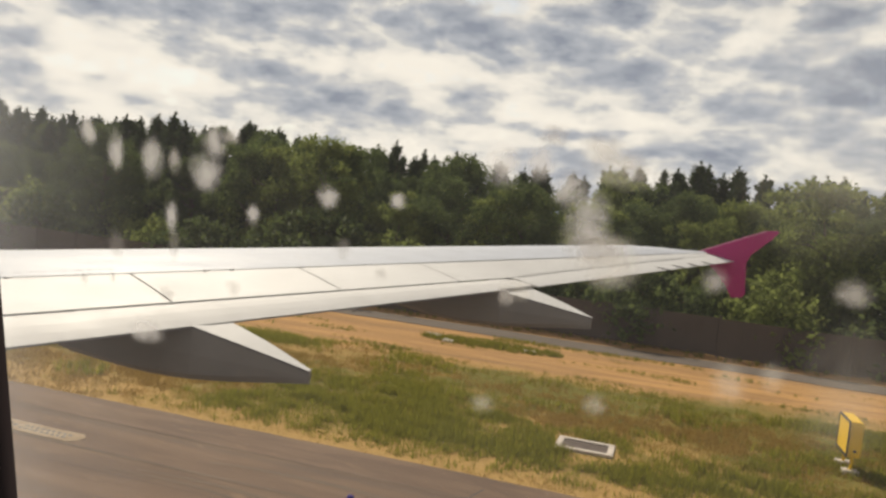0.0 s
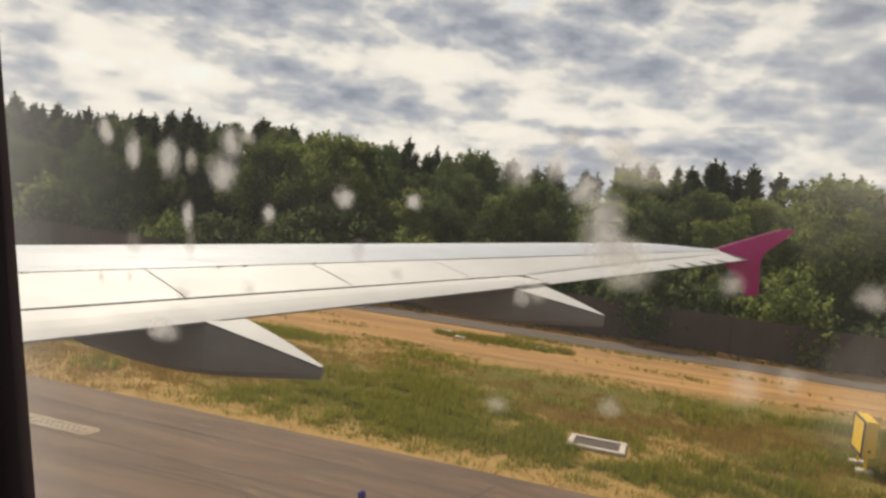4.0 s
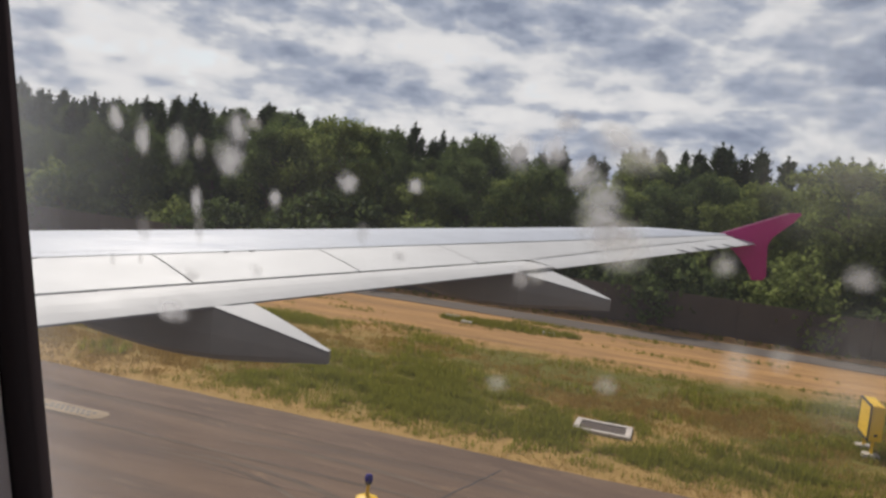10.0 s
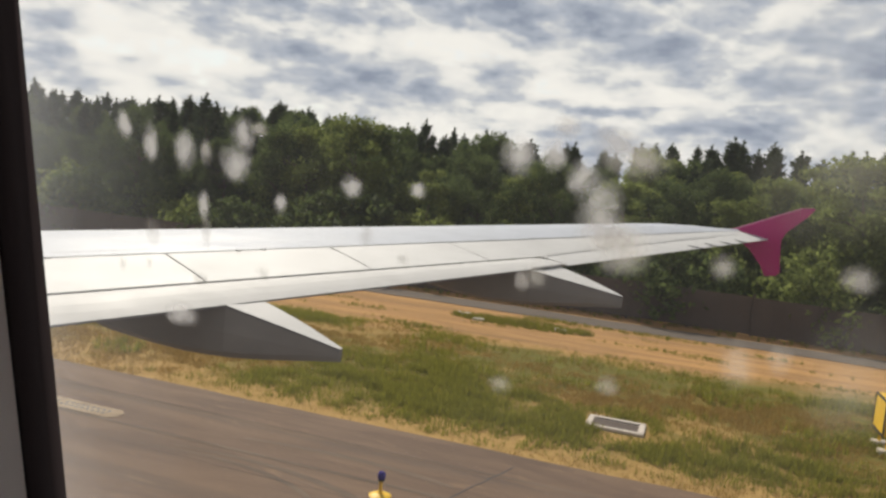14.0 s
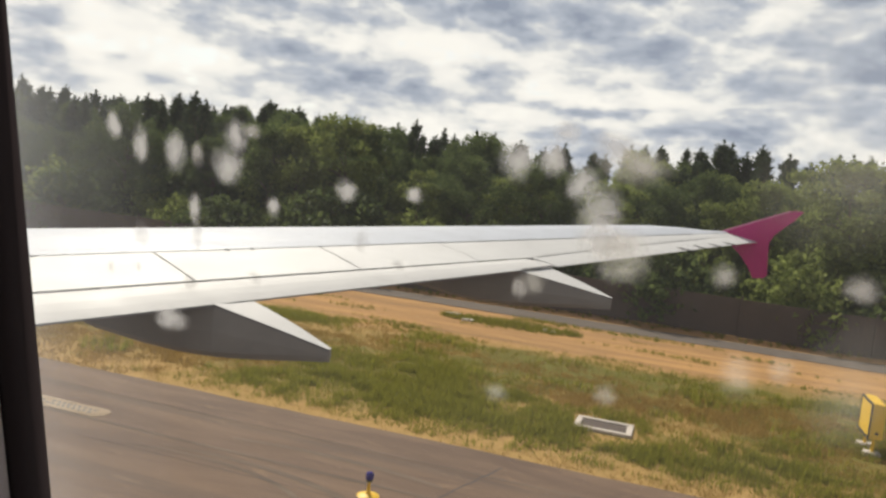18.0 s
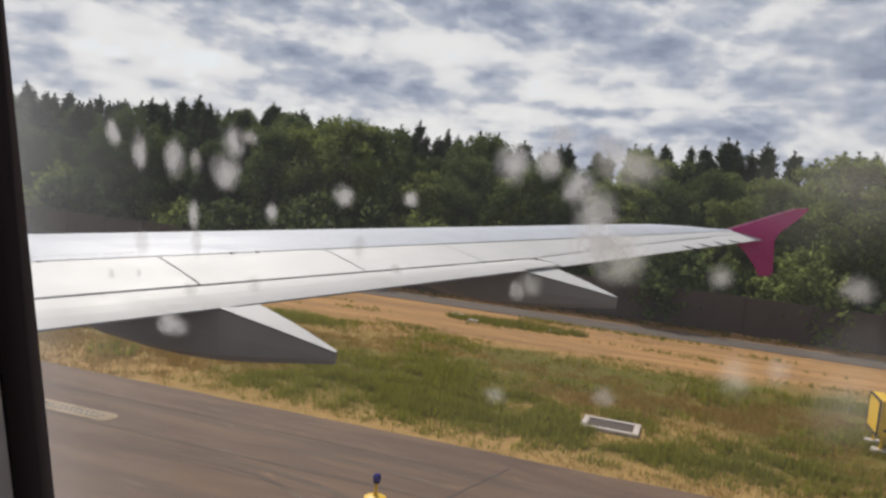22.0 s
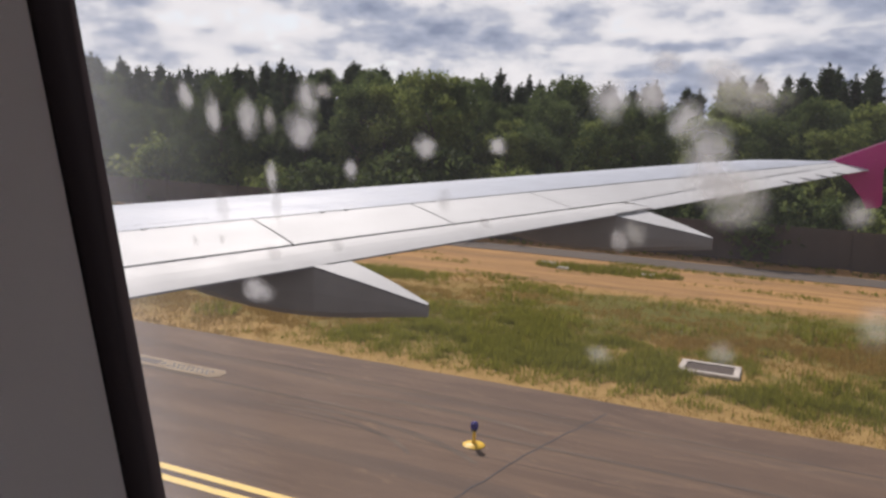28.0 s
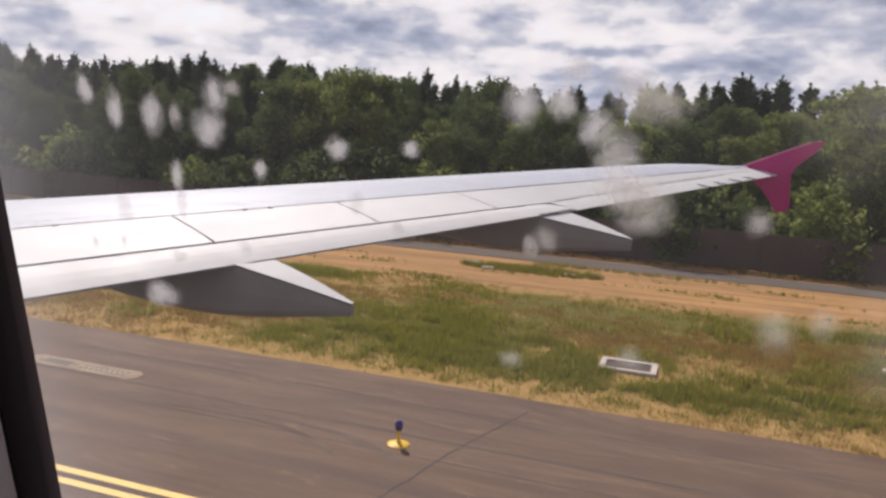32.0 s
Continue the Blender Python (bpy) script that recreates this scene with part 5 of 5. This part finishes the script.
def plant(kinds, heights, rows, seed, tall, placed=False):
    rs = random.Random(seed)
    used = set(range(len(kinds))) if placed else set()
    for y0, y1, x0, x1, step in rows:
        x = x0
        while x < x1:
            y = rs.uniform(y0, y1)
            i = rs.randrange(len(kinds))
            goal = skyline(x, y) * rs.uniform(*tall)
            s = goal / heights[i]
            px = x + rs.uniform(-0.3, 0.3) * step
            m = pose(px, y, -0.05, rs.uniform(-2, 2), rs.uniform(-2, 2), rs.uniform(0, 360)) @ Matrix.Diagonal((s * rs.uniform(0.85, 1.15),) * 2 + (s, 1))
            if i not in used:
                used.add(i)
                kinds[i].matrix_basis = m
            else:
                src = kinds[i]
                c = copy_thing(src, m)
                c.matrix_basis = m
            x += step * rs.uniform(0.75, 1.25)


dark_h = [7.0, 7.6, 8.0, 7.4]
dark_b = [broads[0], broads[1], broads[3], broads[5]]
plant([broads[2], broads[4], broads[3], broads[0]], [6.4, 6.8, 8.0, 7.0], [(36.5, 39.5, -14, 16, 3.4), (40, 44, -12, 18, 3.0), (45, 49, -10, 20, 3.2), (50, 54, -8, 22, 3.4)], 51, (0.62, 1.03))
dark_b[1].matrix_basis = pose(-60, 50, -0.05)
dark_b[3].matrix_basis = pose(-66, 47, -0.05)
plant(dark_b, dark_h, [(36.5, 39.5, -52, -15, 4.4), (40, 44, -58, -14, 4.2), (45, 49, -66, -13, 4.6), (50, 54, -70, -10, 4.6)], 54, (0.62, 0.98), True)
plant(pines, [9.0, 9.6, 8.4, 9.2], [(40, 44, -56, -18, 3.6), (46, 50, -62, -16, 2.4), (54, 58, -76, 24, 1.7), (59, 64, -82, 25, 1.5)], 52, (0.90, 1.04))
plant(bushes, [2.8, 2.3], [(33.6, 35.6, -48, 15, 2.6)], 53, (0.28, 0.55))
for i, (x, y, h) in enumerate(((4.6, 36.2, 3.6), (7.4, 35.4, 3.0), (9.6, 37.0, 4.0), (1.6, 36.8, 3.0), (-17.5, 35.6, 3.2), (-21.0, 36.0, 2.8), (-30.0, 36.4, 3.4))):
    src = bushes[0]
    k = h / 2.8
    copy_thing(src, pose(x, y, -0.05, 0, 0, 77 * i)).matrix_basis = pose(x, y, -0.05, 0, 0, 77 * i) @ Matrix.Diagonal((k, k, k, 1))

# dense young pines closing the low gaps in the far row
for i, (x, y, h) in enumerate(((-0.2, 48.0, 6.8), (-1.6, 56.0, 7.6), (-0.6, 45.0, 7.0), (0.6, 52.0, 8.2), (-3.0, 50.0, 7.6), (1.4, 56.5, 7.4), (9.5, 56.0, 7.0), (12.5, 51.0, 6.4))):
    k = h / 9.0
    copy_thing(pines[0], pose(x, y, -0.05, 0, 0, 61 * i)).matrix_basis = pose(x, y, -0.05, 0, 0, 61 * i) @ Matrix.Diagonal((k * 1.3, k * 1.3, k, 1))

# bright broadleaf trees standing out at the edge of the wood
for i, (x, y, h) in enumerate(((-17.2, 37.2, 7.9), (-20.6, 37.6, 7.2), (-8.5, 36.9, 5.6), (6.0, 36.6, 4.8))):
    k = h / 6.4
    m = pose(x, y, -0.05, 0, 0, 133 * i + 20) @ Matrix.Diagonal((k * 0.95, k * 0.95, k, 1))
    t = copy_thing(broads[2], m)
    t.matrix_basis = m
    tagged(t, "bright green rounded broadleaf tree at the forest edge", "tree", "forest trees")

# the wood goes on behind, along the taxiway, and as scattered clumps round the far field
rs_aft = random.Random(91)
aft = [(broads[0], 7.0), (broads[3], 8.0), (broads[2], 6.4), (pines[1], 9.6), (pines[2], 8.4)]
spots = [(26.0 + 5.2 * i + rs_aft.uniform(-2, 2), y0 + rs_aft.uniform(-2, 2), rs_aft.uniform(8, 11)) for i in range(24) for y0 in (38.0, 46.0, 56.0)]
spots += [(690.0 + rs_aft.uniform(-20, 40), -620.0 + 28.0 * i + rs_aft.uniform(-9, 9), rs_aft.uniform(9, 16)) for i in range(46)]
for x, y, h in spots:
    src, tall = aft[rs_aft.randrange(len(aft))]
    k = h / tall
    m = pose(x, y, -0.05, 0, 0, rs_aft.uniform(0, 360)) @ Matrix.Diagonal((k, k, k, 1))
    copy_thing(src, m).matrix_basis = m
